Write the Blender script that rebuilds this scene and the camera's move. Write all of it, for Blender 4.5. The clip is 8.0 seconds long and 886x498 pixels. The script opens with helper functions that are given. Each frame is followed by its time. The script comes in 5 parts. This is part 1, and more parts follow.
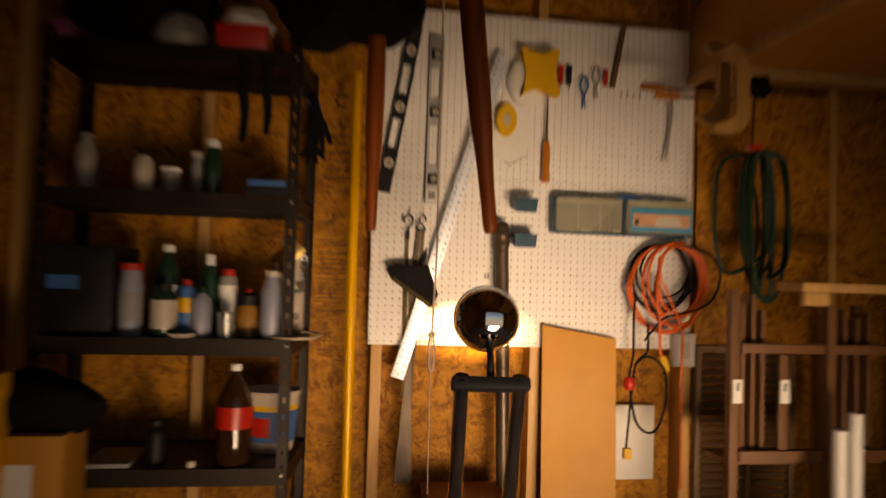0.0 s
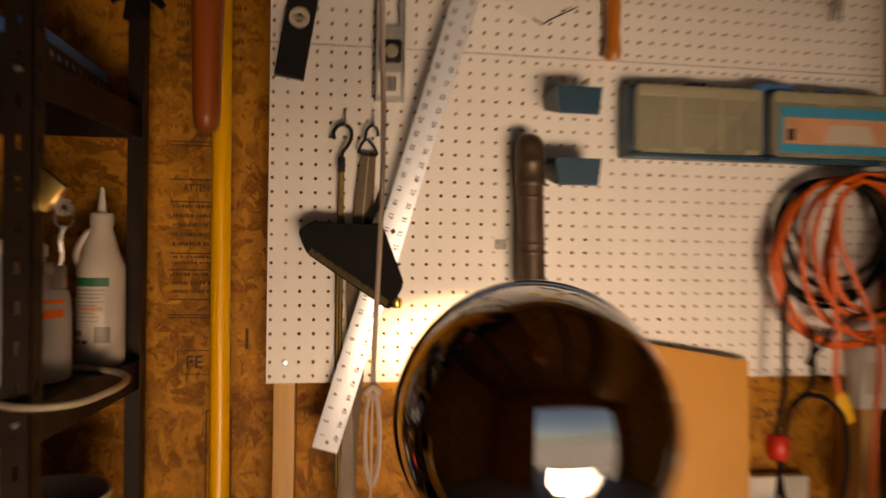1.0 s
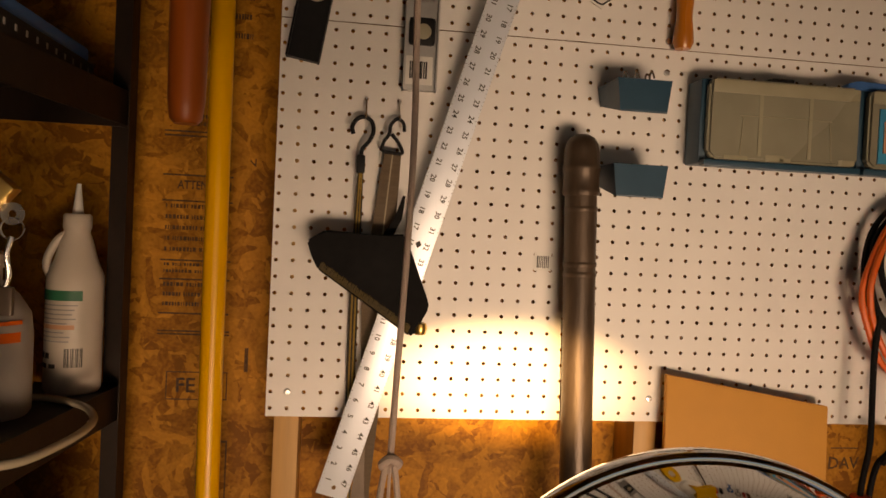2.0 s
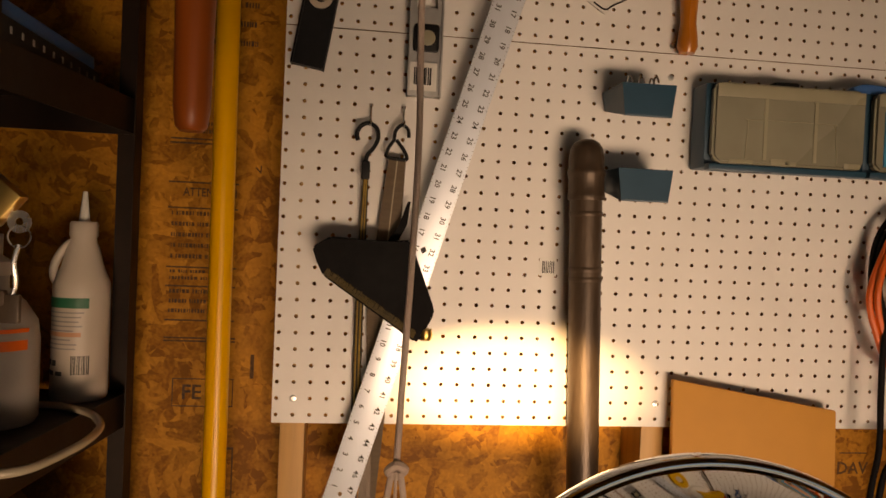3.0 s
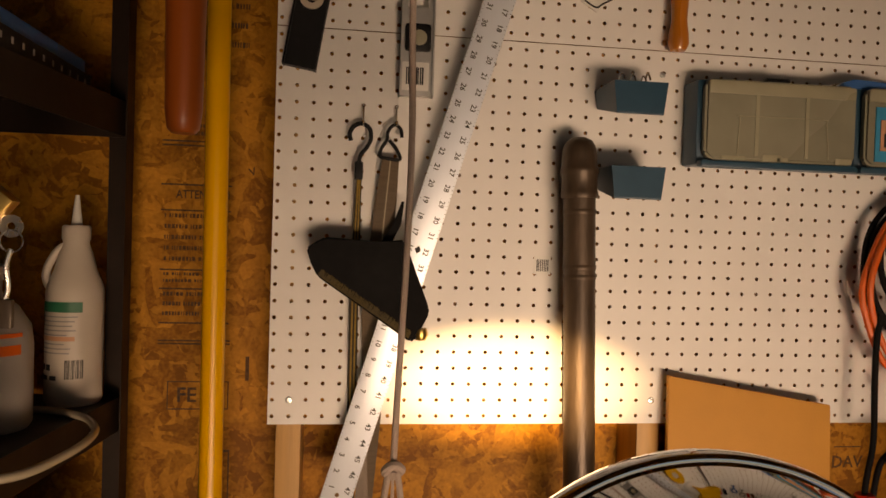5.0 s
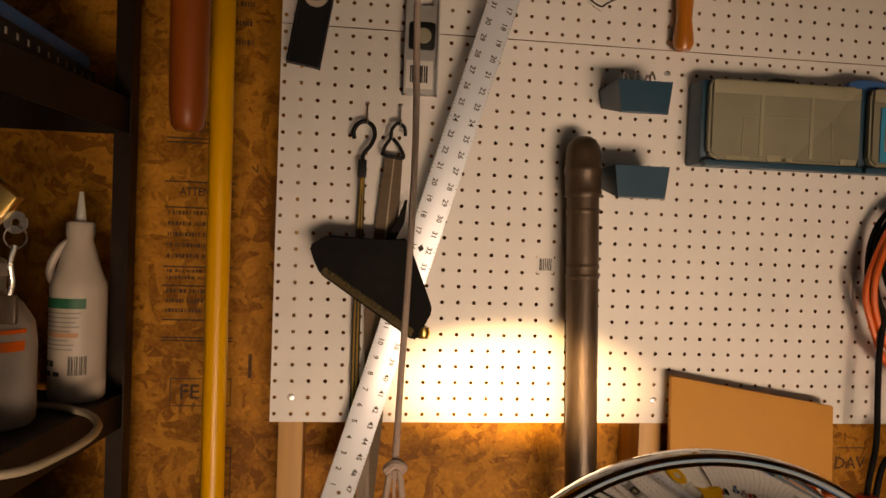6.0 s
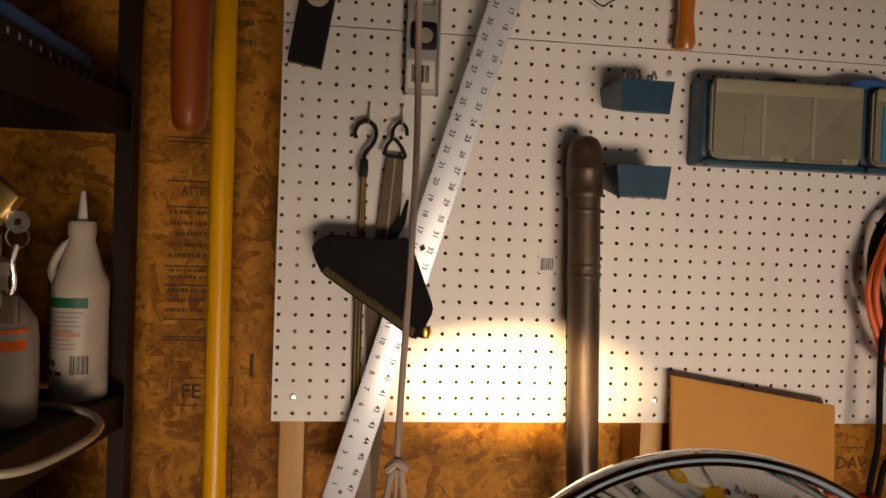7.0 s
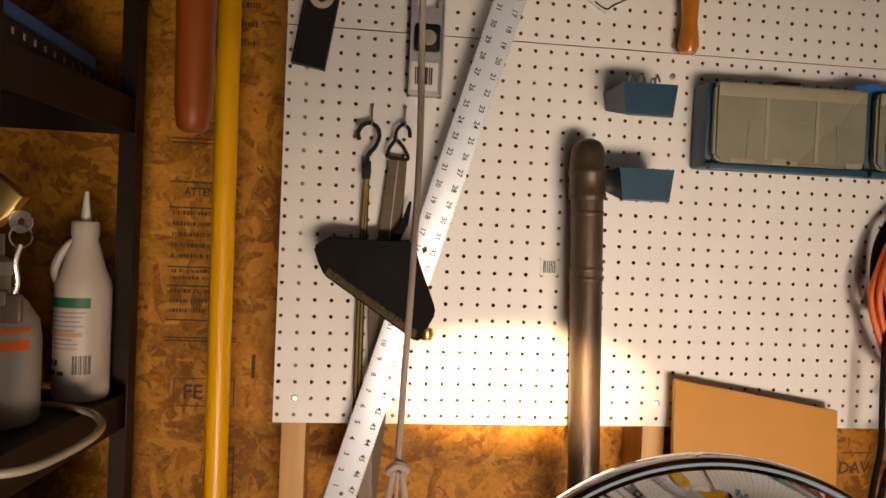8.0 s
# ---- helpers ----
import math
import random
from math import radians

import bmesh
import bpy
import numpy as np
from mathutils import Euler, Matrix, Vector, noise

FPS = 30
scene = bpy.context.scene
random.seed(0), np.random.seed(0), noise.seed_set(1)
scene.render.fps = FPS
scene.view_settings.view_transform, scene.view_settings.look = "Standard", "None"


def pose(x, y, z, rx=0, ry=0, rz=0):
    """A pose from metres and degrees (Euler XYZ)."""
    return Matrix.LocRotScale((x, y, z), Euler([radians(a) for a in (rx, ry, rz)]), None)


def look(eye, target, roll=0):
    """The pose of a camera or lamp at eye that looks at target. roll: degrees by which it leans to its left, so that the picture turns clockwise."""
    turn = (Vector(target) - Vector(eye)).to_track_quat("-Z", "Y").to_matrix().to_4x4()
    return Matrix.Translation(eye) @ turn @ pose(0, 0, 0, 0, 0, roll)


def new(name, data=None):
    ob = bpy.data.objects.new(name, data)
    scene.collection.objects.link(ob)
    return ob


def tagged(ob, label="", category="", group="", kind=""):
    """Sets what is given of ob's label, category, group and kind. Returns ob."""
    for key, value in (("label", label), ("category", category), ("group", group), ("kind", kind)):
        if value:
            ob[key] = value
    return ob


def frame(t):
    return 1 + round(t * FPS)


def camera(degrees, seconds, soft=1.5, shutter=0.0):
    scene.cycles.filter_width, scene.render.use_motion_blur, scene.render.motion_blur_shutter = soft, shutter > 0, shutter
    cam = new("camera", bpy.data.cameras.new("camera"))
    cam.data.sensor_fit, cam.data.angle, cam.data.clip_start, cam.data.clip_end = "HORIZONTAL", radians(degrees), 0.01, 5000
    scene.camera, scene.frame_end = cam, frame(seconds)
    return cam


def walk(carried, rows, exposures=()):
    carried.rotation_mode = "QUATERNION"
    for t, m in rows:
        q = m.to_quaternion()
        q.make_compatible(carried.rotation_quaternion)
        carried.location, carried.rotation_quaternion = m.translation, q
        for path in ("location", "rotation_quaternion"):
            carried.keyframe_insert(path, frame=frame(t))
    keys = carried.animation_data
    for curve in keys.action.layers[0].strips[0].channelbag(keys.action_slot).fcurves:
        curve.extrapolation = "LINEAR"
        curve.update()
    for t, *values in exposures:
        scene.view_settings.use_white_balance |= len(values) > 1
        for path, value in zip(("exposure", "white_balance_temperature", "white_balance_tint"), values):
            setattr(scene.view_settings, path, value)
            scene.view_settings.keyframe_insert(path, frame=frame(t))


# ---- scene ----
cam = camera(64.0, 8.0, 1.6, 0.7)

PATH = [
    (0, (-0.137, -2.538, 1.371), (0.167, -0.563, 1.437), 1.8),
    (0.3, (-0.087, -2.075, 1.377), (0.266, -0.106, 1.372), 1.1),
    (0.5, (-0.004, -1.831, 1.368), (0.333, 0.140, 1.368), 0.6),
    (0.8, (0.050, -1.478, 1.416), (0.393, 0.490, 1.328), 0.9),
    (1, (0.110, -1.297, 1.364), (0.415, 0.679, 1.346), 0.9),
    (1.5, (0.1135, -1.1070, 1.4045), (0.3782, 0.8746, 1.3480), 2.68),
    (3, (0.1135, -1.1070, 1.4045), (0.3550, 0.8781, 1.3691), 2.46),
    (3.5, (0.1135, -1.1070, 1.4045), (0.3507, 0.8785, 1.3669), 2.39),
    (4, (0.1135, -1.1070, 1.4045), (0.3597, 0.8775, 1.3678), 2.26),
    (4.5, (0.1135, -1.1070, 1.4045), (0.3735, 0.8757, 1.3690), 1.70),
    (6, (0.1135, -1.1070, 1.4045), (0.3628, 0.8770, 1.3638), 2.10),
    (6.5, (0.1135, -1.1070, 1.4045), (0.3601, 0.8773, 1.3623), 2.07),
    (7, (0.1135, -1.1070, 1.4045), (0.3587, 0.8775, 1.3624), 2.11),
    (7.5, (0.1135, -1.1070, 1.4045), (0.3571, 0.8778, 1.3673), 2.23),
    (8, (0.1135, -1.1070, 1.4045), (0.3518, 0.8784, 1.3681), 2.42),
]
walk(cam, [(t, look(eye, target, roll)) for t, eye, target, roll in PATH], [(0, 0.08, 10200, 20), (0.5, 0.0, 9900, 21), (1.5, -0.48, 9600, 22), (3, -0.45, 9500, 22), (6.4, -0.57, 9000, 21), (7, -0.60, 7600, 16), (7.5, -0.14, 7450, 15), (8, -0.02, 7300, 15)])

# ---------------------------------------------------------------- world and light
world = bpy.data.worlds.new("sky")
scene.world = world
world.use_nodes = True
wn = world.node_tree.nodes
sky = wn.new("ShaderNodeTexSky")
sky.sky_type = "NISHITA"
sky.sun_disc = False
sky.sun_elevation = radians(48)
sky.sun_rotation = radians(30)
world.node_tree.links.new(sky.outputs[0], wn["Background"].inputs[0])
wn["Background"].inputs[1].default_value = 0.06


def lamp(name, kind, energy, colour, m):
    data = bpy.data.lights.new(name, kind)
    data.energy, data.color = energy, colour
    ob = new(name, data)
    ob.matrix_world = m
    return ob


sun = lamp("sun", "SUN", 3.0, (1.0, 0.93, 0.82), look((0, 0, 0), (-0.35, -0.55, -0.75)))
sun.data.angle = radians(0.5)
# daylight coming in through the low open doorway behind the camera
day = lamp("doorway_daylight", "AREA", 7.9, (1.0, 0.84, 0.70), look((0.80, -2.86, 0.27), (0.43, 0.0, 1.10)))
day.data.shape, day.data.size, day.data.size_y, day.data.spread = "RECTANGLE", 1.5, 0.5, radians(47)

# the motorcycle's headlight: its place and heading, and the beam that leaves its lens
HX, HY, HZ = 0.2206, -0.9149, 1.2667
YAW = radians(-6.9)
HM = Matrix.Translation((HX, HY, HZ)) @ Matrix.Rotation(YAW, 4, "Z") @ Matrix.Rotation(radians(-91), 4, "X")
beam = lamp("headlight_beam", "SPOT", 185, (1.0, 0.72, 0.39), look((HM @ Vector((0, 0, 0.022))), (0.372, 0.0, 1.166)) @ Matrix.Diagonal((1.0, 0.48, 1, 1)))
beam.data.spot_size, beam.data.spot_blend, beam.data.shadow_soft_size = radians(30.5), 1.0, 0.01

# ---------------------------------------------------------------- materials


def mat(name, colour, rough=0.6, metal=0.0, var=0.15, scale=30.0, bump=0.0, bump_scale=None, coat=0.0, spec=0.5, stretch=(1, 1, 1)):
    """A surface with variation at two scales and fine relief."""
    m = bpy.data.materials.new(name)
    m.use_nodes = True
    nt = m.node_tree
    p = nt.nodes["Principled BSDF"]
    p.inputs["Roughness"].default_value = rough
    p.inputs["Metallic"].default_value = metal
    p.inputs["Coat Weight"].default_value = coat
    p.inputs["Specular IOR Level"].default_value = spec
    tc = nt.nodes.new("ShaderNodeTexCoord")
    mp = nt.nodes.new("ShaderNodeMapping")
    mp.inputs["Scale"].default_value = stretch
    nt.links.new(tc.outputs["Object"], mp.inputs[0])
    n1 = nt.nodes.new("ShaderNodeTexNoise")
    n1.inputs["Scale"].default_value, n1.inputs["Detail"].default_value = scale, 6
    n2 = nt.nodes.new("ShaderNodeTexNoise")
    n2.inputs["Scale"].default_value, n2.inputs["Detail"].default_value = scale * 0.13, 3
    for n in (n1, n2):
        nt.links.new(mp.outputs[0], n.inputs["Vector"])
    add = nt.nodes.new("ShaderNodeMath")
    nt.links.new(n1.outputs["Fac"], add.inputs[0])
    nt.links.new(n2.outputs["Fac"], add.inputs[1])
    ramp = nt.nodes.new("ShaderNodeMapRange")
    for i, v in enumerate((0.6, 1.4, 1.0 - var, 1.0 + var)):
        ramp.inputs[i + 1].default_value = v
    nt.links.new(add.outputs[0], ramp.inputs[0])
    mul = nt.nodes.new("ShaderNodeVectorMath")
    mul.operation = "SCALE"
    mul.inputs[0].default_value = colour[:3]
    nt.links.new(ramp.outputs[0], mul.inputs["Scale"])
    nt.links.new(mul.outputs[0], p.inputs["Base Color"])
    rr = nt.nodes.new("ShaderNodeMapRange")
    for i, v in enumerate((0.3, 0.7, max(0.02, rough * 0.8), min(1, rough * 1.2))):
        rr.inputs[i + 1].default_value = v
    nt.links.new(n2.outputs["Fac"], rr.inputs[0])
    nt.links.new(rr.outputs[0], p.inputs["Roughness"])
    if bump:
        b = nt.nodes.new("ShaderNodeBump")
        b.inputs["Strength"].default_value = bump
        b.inputs["Distance"].default_value = 0.002
        if bump_scale:
            n3 = nt.nodes.new("ShaderNodeTexNoise")
            n3.inputs["Scale"].default_value = bump_scale
            nt.links.new(mp.outputs[0], n3.inputs["Vector"])
            nt.links.new(n3.outputs["Fac"], b.inputs["Height"])
        else:
            nt.links.new(n1.outputs["Fac"], b.inputs["Height"])
        nt.links.new(b.outputs[0], p.inputs["Normal"])
    return m


def osb_mat(name, light, dark):
    """Pressed wood strands: flakes lying every way over one another, each with its own tone and grain."""
    m = bpy.data.materials.new(name)
    m.use_nodes = True
    nt = m.node_tree
    N, L = nt.nodes.new, nt.links.new
    p = nt.nodes["Principled BSDF"]
    tc = N("ShaderNodeTexCoord")

    def math_node(kind, a, b, c=0.0):
        n = N("ShaderNodeMath")
        n.operation = kind
        for k, v in enumerate((a, b, c)):
            if isinstance(v, float):
                n.inputs[k].default_value = v
            else:
                L(v, n.inputs[k])
        return n.outputs[0]

    def noise_node(scale, detail, vector):
        n = N("ShaderNodeTexNoise")
        n.inputs["Scale"].default_value, n.inputs["Detail"].default_value = scale, detail
        L(vector, n.inputs["Vector"])
        return n

    warp = noise_node(22.0, 5, tc.outputs["Object"])
    shift = N("ShaderNodeVectorMath")
    shift.operation = "MULTIPLY_ADD"
    shift.inputs[1].default_value = (0.022, 0.022, 0.022)
    L(warp.outputs["Color"], shift.inputs[0])
    L(tc.outputs["Object"], shift.inputs[2])
    tone, best = None, None
    for k, (angle, length, width) in enumerate(((0.25, 0.07, 0.017), (1.35, 0.055, 0.014), (-0.7, 0.06, 0.02), (0.9, 0.045, 0.012), (-1.25, 0.065, 0.016), (-0.2, 0.04, 0.011))):
        mp = N("ShaderNodeMapping")
        mp.vector_type = "TEXTURE"
        mp.inputs["Rotation"].default_value = (0, angle, 0)
        mp.inputs["Scale"].default_value = (length, 0.06, width)
        mp.inputs["Location"].default_value = (0.37 * k, 0.11 * k, 0.53 * k)
        L(shift.outputs[0], mp.inputs[0])
        v = N("ShaderNodeTexVoronoi")
        v.inputs["Scale"].default_value = 1.0
        L(mp.outputs[0], v.inputs["Vector"])
        sep = N("ShaderNodeSeparateColor")
        L(v.outputs["Color"], sep.inputs[0])
        streak = noise_node(3.0, 4, mp.outputs[0])
        own = math_node("MULTIPLY_ADD", streak.outputs["Fac"], 0.5, sep.outputs[0])
        rank = math_node("SUBTRACT", sep.outputs[1], math_node("MULTIPLY", v.outputs["Distance"], 0.25))
        if tone is None:
            tone, best = own, rank
        else:
            over = math_node("GREATER_THAN", rank, best)
            tone = math_node("ADD", math_node("MULTIPLY", own, over), math_node("MULTIPLY", tone, math_node("SUBTRACT", 1.0, over)))
            best = math_node("MAXIMUM", rank, best)
    grain = noise_node(160.0, 6, tc.outputs["Object"])
    big = noise_node(5.0, 4, tc.outputs["Object"])
    blot = noise_node(26.0, 3, tc.outputs["Object"])
    total = math_node("MULTIPLY_ADD", grain.outputs["Fac"], 0.45, math_node("MULTIPLY", tone, 0.36))
    total = math_node("MULTIPLY_ADD", big.outputs["Fac"], 0.55, total)
    total = math_node("MULTIPLY_ADD", blot.outputs["Fac"], 0.45, total)
    ramp = N("ShaderNodeValToRGB")
    e = ramp.color_ramp.elements
    e[0].position, e[0].color = 0.56, (*dark, 1)
    e[1].position, e[1].color = 0.98, (*light, 1)
    mid = e.new(0.74)
    mid.color = (*[a * 0.5 + b * 0.5 for a, b in zip(light, dark)], 1)
    L(math_node("MULTIPLY", total, 0.72), ramp.inputs[0])
    L(ramp.outputs[0], p.inputs["Base Color"])
    p.inputs["Roughness"].default_value = 0.6
    p.inputs["Specular IOR Level"].default_value = 0.2
    b = N("ShaderNodeBump")
    b.inputs["Strength"].default_value, b.inputs["Distance"].default_value = 0.35, 0.0015
    L(total, b.inputs["Height"])
    L(b.outputs[0], p.inputs["Normal"])
    return m


def wood_mat(name, colour, rough=0.55, axis=2, var=0.3, coat=0.0):
    """Sawn or turned wood with grain along one axis."""
    m = mat(name, colour, rough, 0, var, 60, 0.25, 150, coat, stretch=[0.06 if i == axis else 1.0 for i in range(3)])
    return m


M = {
    "osb": osb_mat("osb", (0.60, 0.26, 0.030), (0.20, 0.070, 0.0065)),
    "stud": wood_mat("stud_pine", (0.56, 0.31, 0.105)),
    "beam": wood_mat("beam_pine", (0.42, 0.24, 0.09), axis=1),
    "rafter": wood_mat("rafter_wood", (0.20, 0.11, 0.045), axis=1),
    "peg": mat("pegboard_white", (0.80, 0.78, 0.75), 0.42, 0, 0.06, 11, 0.05, 300),
    "pegcore": mat("pegboard_core", (0.22, 0.12, 0.05), 0.8),
    "ply": mat("brown_fibreboard", (0.56, 0.25, 0.036), 0.6, 0, 0.09, 14, 0.1, 300),
    "steel": mat("shelf_steel", (0.016, 0.008, 0.004), 0.5, 0.1, 0.3, 60, 0.1, spec=0.25),
    "alu": mat("brushed_aluminium", (0.82, 0.88, 0.96), 0.34, 0.35, 0.06, 40, 0.1, 600, stretch=(1, 1, 0.05)),
    "alulev": mat("dull_aluminium", (0.55, 0.55, 0.54), 0.42, 0.8, 0.1, 60),
    "zinc": mat("zinc_steel", (0.66, 0.66, 0.65), 0.28, 0.9, 0.1, 200),
    "iron": mat("old_iron_pipe", (0.080, 0.054, 0.036), 0.44, 0.4, 0.75, 38, 0.3, 180, stretch=(1, 1, 0.3)),
    "chrome": mat("chrome", (0.86, 0.87, 0.88), 0.035, 1.0, 0.01, 10),
    "black": mat("black_plastic", (0.010, 0.010, 0.011), 0.5, 0, 0.3, 80, 0.1, spec=0.25),
    "rubber": mat("black_rubber", (0.008, 0.0075, 0.0075), 0.8, 0, 0.4, 60, 0.25, spec=0.15),
    "cloth": mat("black_cloth", (0.008, 0.007, 0.008), 0.95, 0, 0.4, 40, 0.4, 200, spec=0.1),
    "blue": mat("blue_plastic", (0.014, 0.062, 0.105), 0.42, 0, 0.1, 60, 0.05, 300),
    "bluebr": mat("bright_blue_plastic", (0.03, 0.13, 0.36), 0.45, 0, 0.12, 40),
    "lid": mat("cloudy_clear_plastic", (0.25, 0.24, 0.18), 0.28, 0, 0.3, 9, 0.06, 80),
    "lidrib": mat("cloudy_rib_plastic", (0.33, 0.31, 0.22), 0.3, 0, 0.1, 30),
    "cyan": mat("cyan_label", (0.02, 0.28, 0.48), 0.4, 0, 0.08, 50),
    "salmon": mat("salmon_label", (0.60, 0.30, 0.17), 0.45, 0, 0.25, 18),
    "paper": mat("white_paper", (0.78, 0.77, 0.73), 0.7, 0, 0.04, 40),
    "ink": mat("black_ink", (0.02, 0.02, 0.02), 0.6, 0, 0.2, 200),
    "stamp": mat("brown_stamp_ink", (0.085, 0.036, 0.009), 0.8, 0, 0.8, 160),
    "yellow": mat("yellow_paint", (0.86, 0.42, 0.003), 0.42, 0, 0.16, 25, 0.08, 120, stretch=(1, 1, 0.2)),
    "yellowpl": mat("yellow_plastic", (0.75, 0.42, 0.02), 0.45, 0, 0.12, 40),
    "redwood": mat("red_stained_wood", (0.235, 0.052, 0.009), 0.40, 0, 0.5, 60, 0.1, 150, 0.05, 0.3, stretch=(1, 1, 0.06)),
    "orange": mat("orange_cord", (0.72, 0.115, 0.012), 0.45, 0, 0.1, 80, 0.1, 400),
    "orangewood": mat("orange_varnished_wood", (0.52, 0.17, 0.025), 0.28, 0, 0.25, 50, 0, None, 0.5, stretch=(1, 1, 0.1)),
    "red": mat("red_plastic", (0.50, 0.018, 0.012), 0.4, 0, 0.12, 40),
    "green": mat("green_hose", (0.006, 0.028, 0.014), 0.4, 0, 0.25, 60),
    "greenlab": mat("green_label", (0.01, 0.13, 0.065), 0.5, 0, 0.1, 60),
    # White plastic darkened to tan: the shade on the shelf is in the colour.
    "jug": mat("shaded_white_plastic", (0.55, 0.48, 0.40), 0.38, 0, 0.05, 20),
    "spray": mat("cloudy_bottle", (0.36, 0.33, 0.30), 0.35, 0, 0.1, 20),
    "tube": mat("clear_tubing", (0.42, 0.36, 0.26), 0.25, 0, 0.1, 50),
    "brass": mat("brass", (0.62, 0.42, 0.14), 0.3, 1.0, 0.12, 60),
    "rope": mat("grey_cord", (0.48, 0.38, 0.32), 0.85, 0, 0.15, 120, 0.6, 500),
    "strap": mat("grey_webbing", (0.14, 0.10, 0.065), 0.8, 0, 0.2, 100, 0.5, 500, stretch=(0.4, 1, 3)),
    "bungee": mat("bungee_cloth", (0.035, 0.03, 0.022), 0.8, 0, 0.3, 150, 0.4, 600),
    "gold": mat("gold_thread", (0.30, 0.19, 0.04), 0.7, 0, 0.3, 300, 0.4, 500),
    "bristle": mat("gold_brown_bristle", (0.085, 0.06, 0.02), 0.85, 0, 0.5, 260, 0.6, 500),
    "purple": mat("purple_plastic", (0.24, 0.06, 0.17), 0.5, 0, 0.1, 40),
    "grey": mat("grey_plastic", (0.28, 0.27, 0.26), 0.55, 0, 0.15, 40),
    "amber": mat("amber_plastic", (0.30, 0.14, 0.03), 0.3, 0, 0.15, 30),
    "cola": mat("dark_soda", (0.03, 0.012, 0.006), 0.12, 0, 0.2, 20),
    "bluegrey": mat("grey_blue_bottle", (0.26, 0.28, 0.36), 0.4, 0, 0.08, 30),
    "greenglass": mat("dark_green_bottle", (0.01, 0.035, 0.02), 0.15, 0, 0.2, 30),
    "darkwood": wood_mat("dark_brown_wood", (0.13, 0.055, 0.02)),
    "rackwood": wood_mat("brown_rack_wood", (0.15, 0.06, 0.02)),
    "louver": wood_mat("louver_wood", (0.15, 0.085, 0.04), axis=0),
    "clampwood": wood_mat("clamp_maple", (0.50, 0.26, 0.08)),
    "concrete": mat("concrete", (0.36, 0.34, 0.31), 0.85, 0, 0.25, 9, 0.3, 120),
    "gravel": mat("driveway_gravel", (0.40, 0.37, 0.33), 0.95, 0, 0.35, 14, 0.6, 60),
    "siding": mat("painted_boards", (0.42, 0.33, 0.22), 0.7, 0, 0.15, 12),
    "pvc": mat("white_pvc", (0.70, 0.68, 0.63), 0.35, 0, 0.05, 30),
    "glass": None,
    "tyre": mat("tyre_rubber", (0.02, 0.02, 0.02), 0.8, 0, 0.3, 60, 0.3),
    "glow": None,
}
glow = bpy.data.materials.new("bulb_glow")
glow.use_nodes = True
gp = glow.node_tree.nodes["Principled BSDF"]
gp.inputs["Emission Color"].default_value = (1, 0.8, 0.5, 1)
gp.inputs["Emission Strength"].default_value = 6
M["glow"] = glow
clear = bpy.data.materials.new("clear_glass")
clear.use_nodes = True
cp = clear.node_tree.nodes["Principled BSDF"]
cp.inputs["Transmission Weight"].default_value, cp.inputs["Roughness"].default_value = 1.0, 0.05
M["glass"] = clear

# ---------------------------------------------------------------- mesh helpers


def finish(name, bm, material, smooth=None):
    bmesh.ops.recalc_face_normals(bm, faces=bm.faces)
    me = bpy.data.meshes.new(name)
    bm.to_mesh(me)
    bm.free()
    me.materials.append(material)
    if smooth:
        me.shade_smooth()
        me.set_sharp_from_angle(angle=radians(smooth))
    return me


def thing(name, at, label, category, group=""):
    """An Empty at a thing's base that carries its parts."""
    ob = new(name)
    ob.empty_display_size = 0.05
    ob.location = at
    return tagged(ob, label, category, group)


def part(name, bm, material, parent, label="", smooth=40):
    ob = new(name, finish(name, bm, material, smooth))
    ob.parent = parent
    if parent.type == "EMPTY":
        ob.matrix_parent_inverse = Matrix.Translation(parent.location).inverted()
    return tagged(ob, label) if label else ob


def solo(name, bm, material, label="", category="", group="", kind="", smooth=40):
    return tagged(new(name, finish(name, bm, material, smooth)), label, category, group, kind)


def box(x0, x1, y0, y1, z0, z1, bevel=0.0, bm=None, m=None, taper=None):
    """A box between bounds, edges rounded by bevel; taper: scale of the bottom face in x and y."""
    one = bmesh.new()
    bmesh.ops.create_cube(one, size=1)
    for v in one.verts:
        s = taper if taper and v.co.z < 0 else (1, 1)
        v.co = Vector(((x0 + x1) / 2 + v.co.x * (x1 - x0) * s[0], (y0 + y1) / 2 + v.co.y * (y1 - y0) * s[1], (z0 + z1) / 2 + v.co.z * (z1 - z0)))
    if bevel:
        bmesh.ops.bevel(one, geom=one.edges[:], offset=bevel, segments=2, affect="EDGES", profile=0.6)
    if m is not None:
        one.transform(m)
    return join(bm, one)


def join(bm, one):
    if bm is None:
        return one
    me = bpy.data.meshes.new("scrap")
    one.to_mesh(me)
    one.free()
    bm.from_mesh(me)
    bpy.data.meshes.remove(me)
    return bm


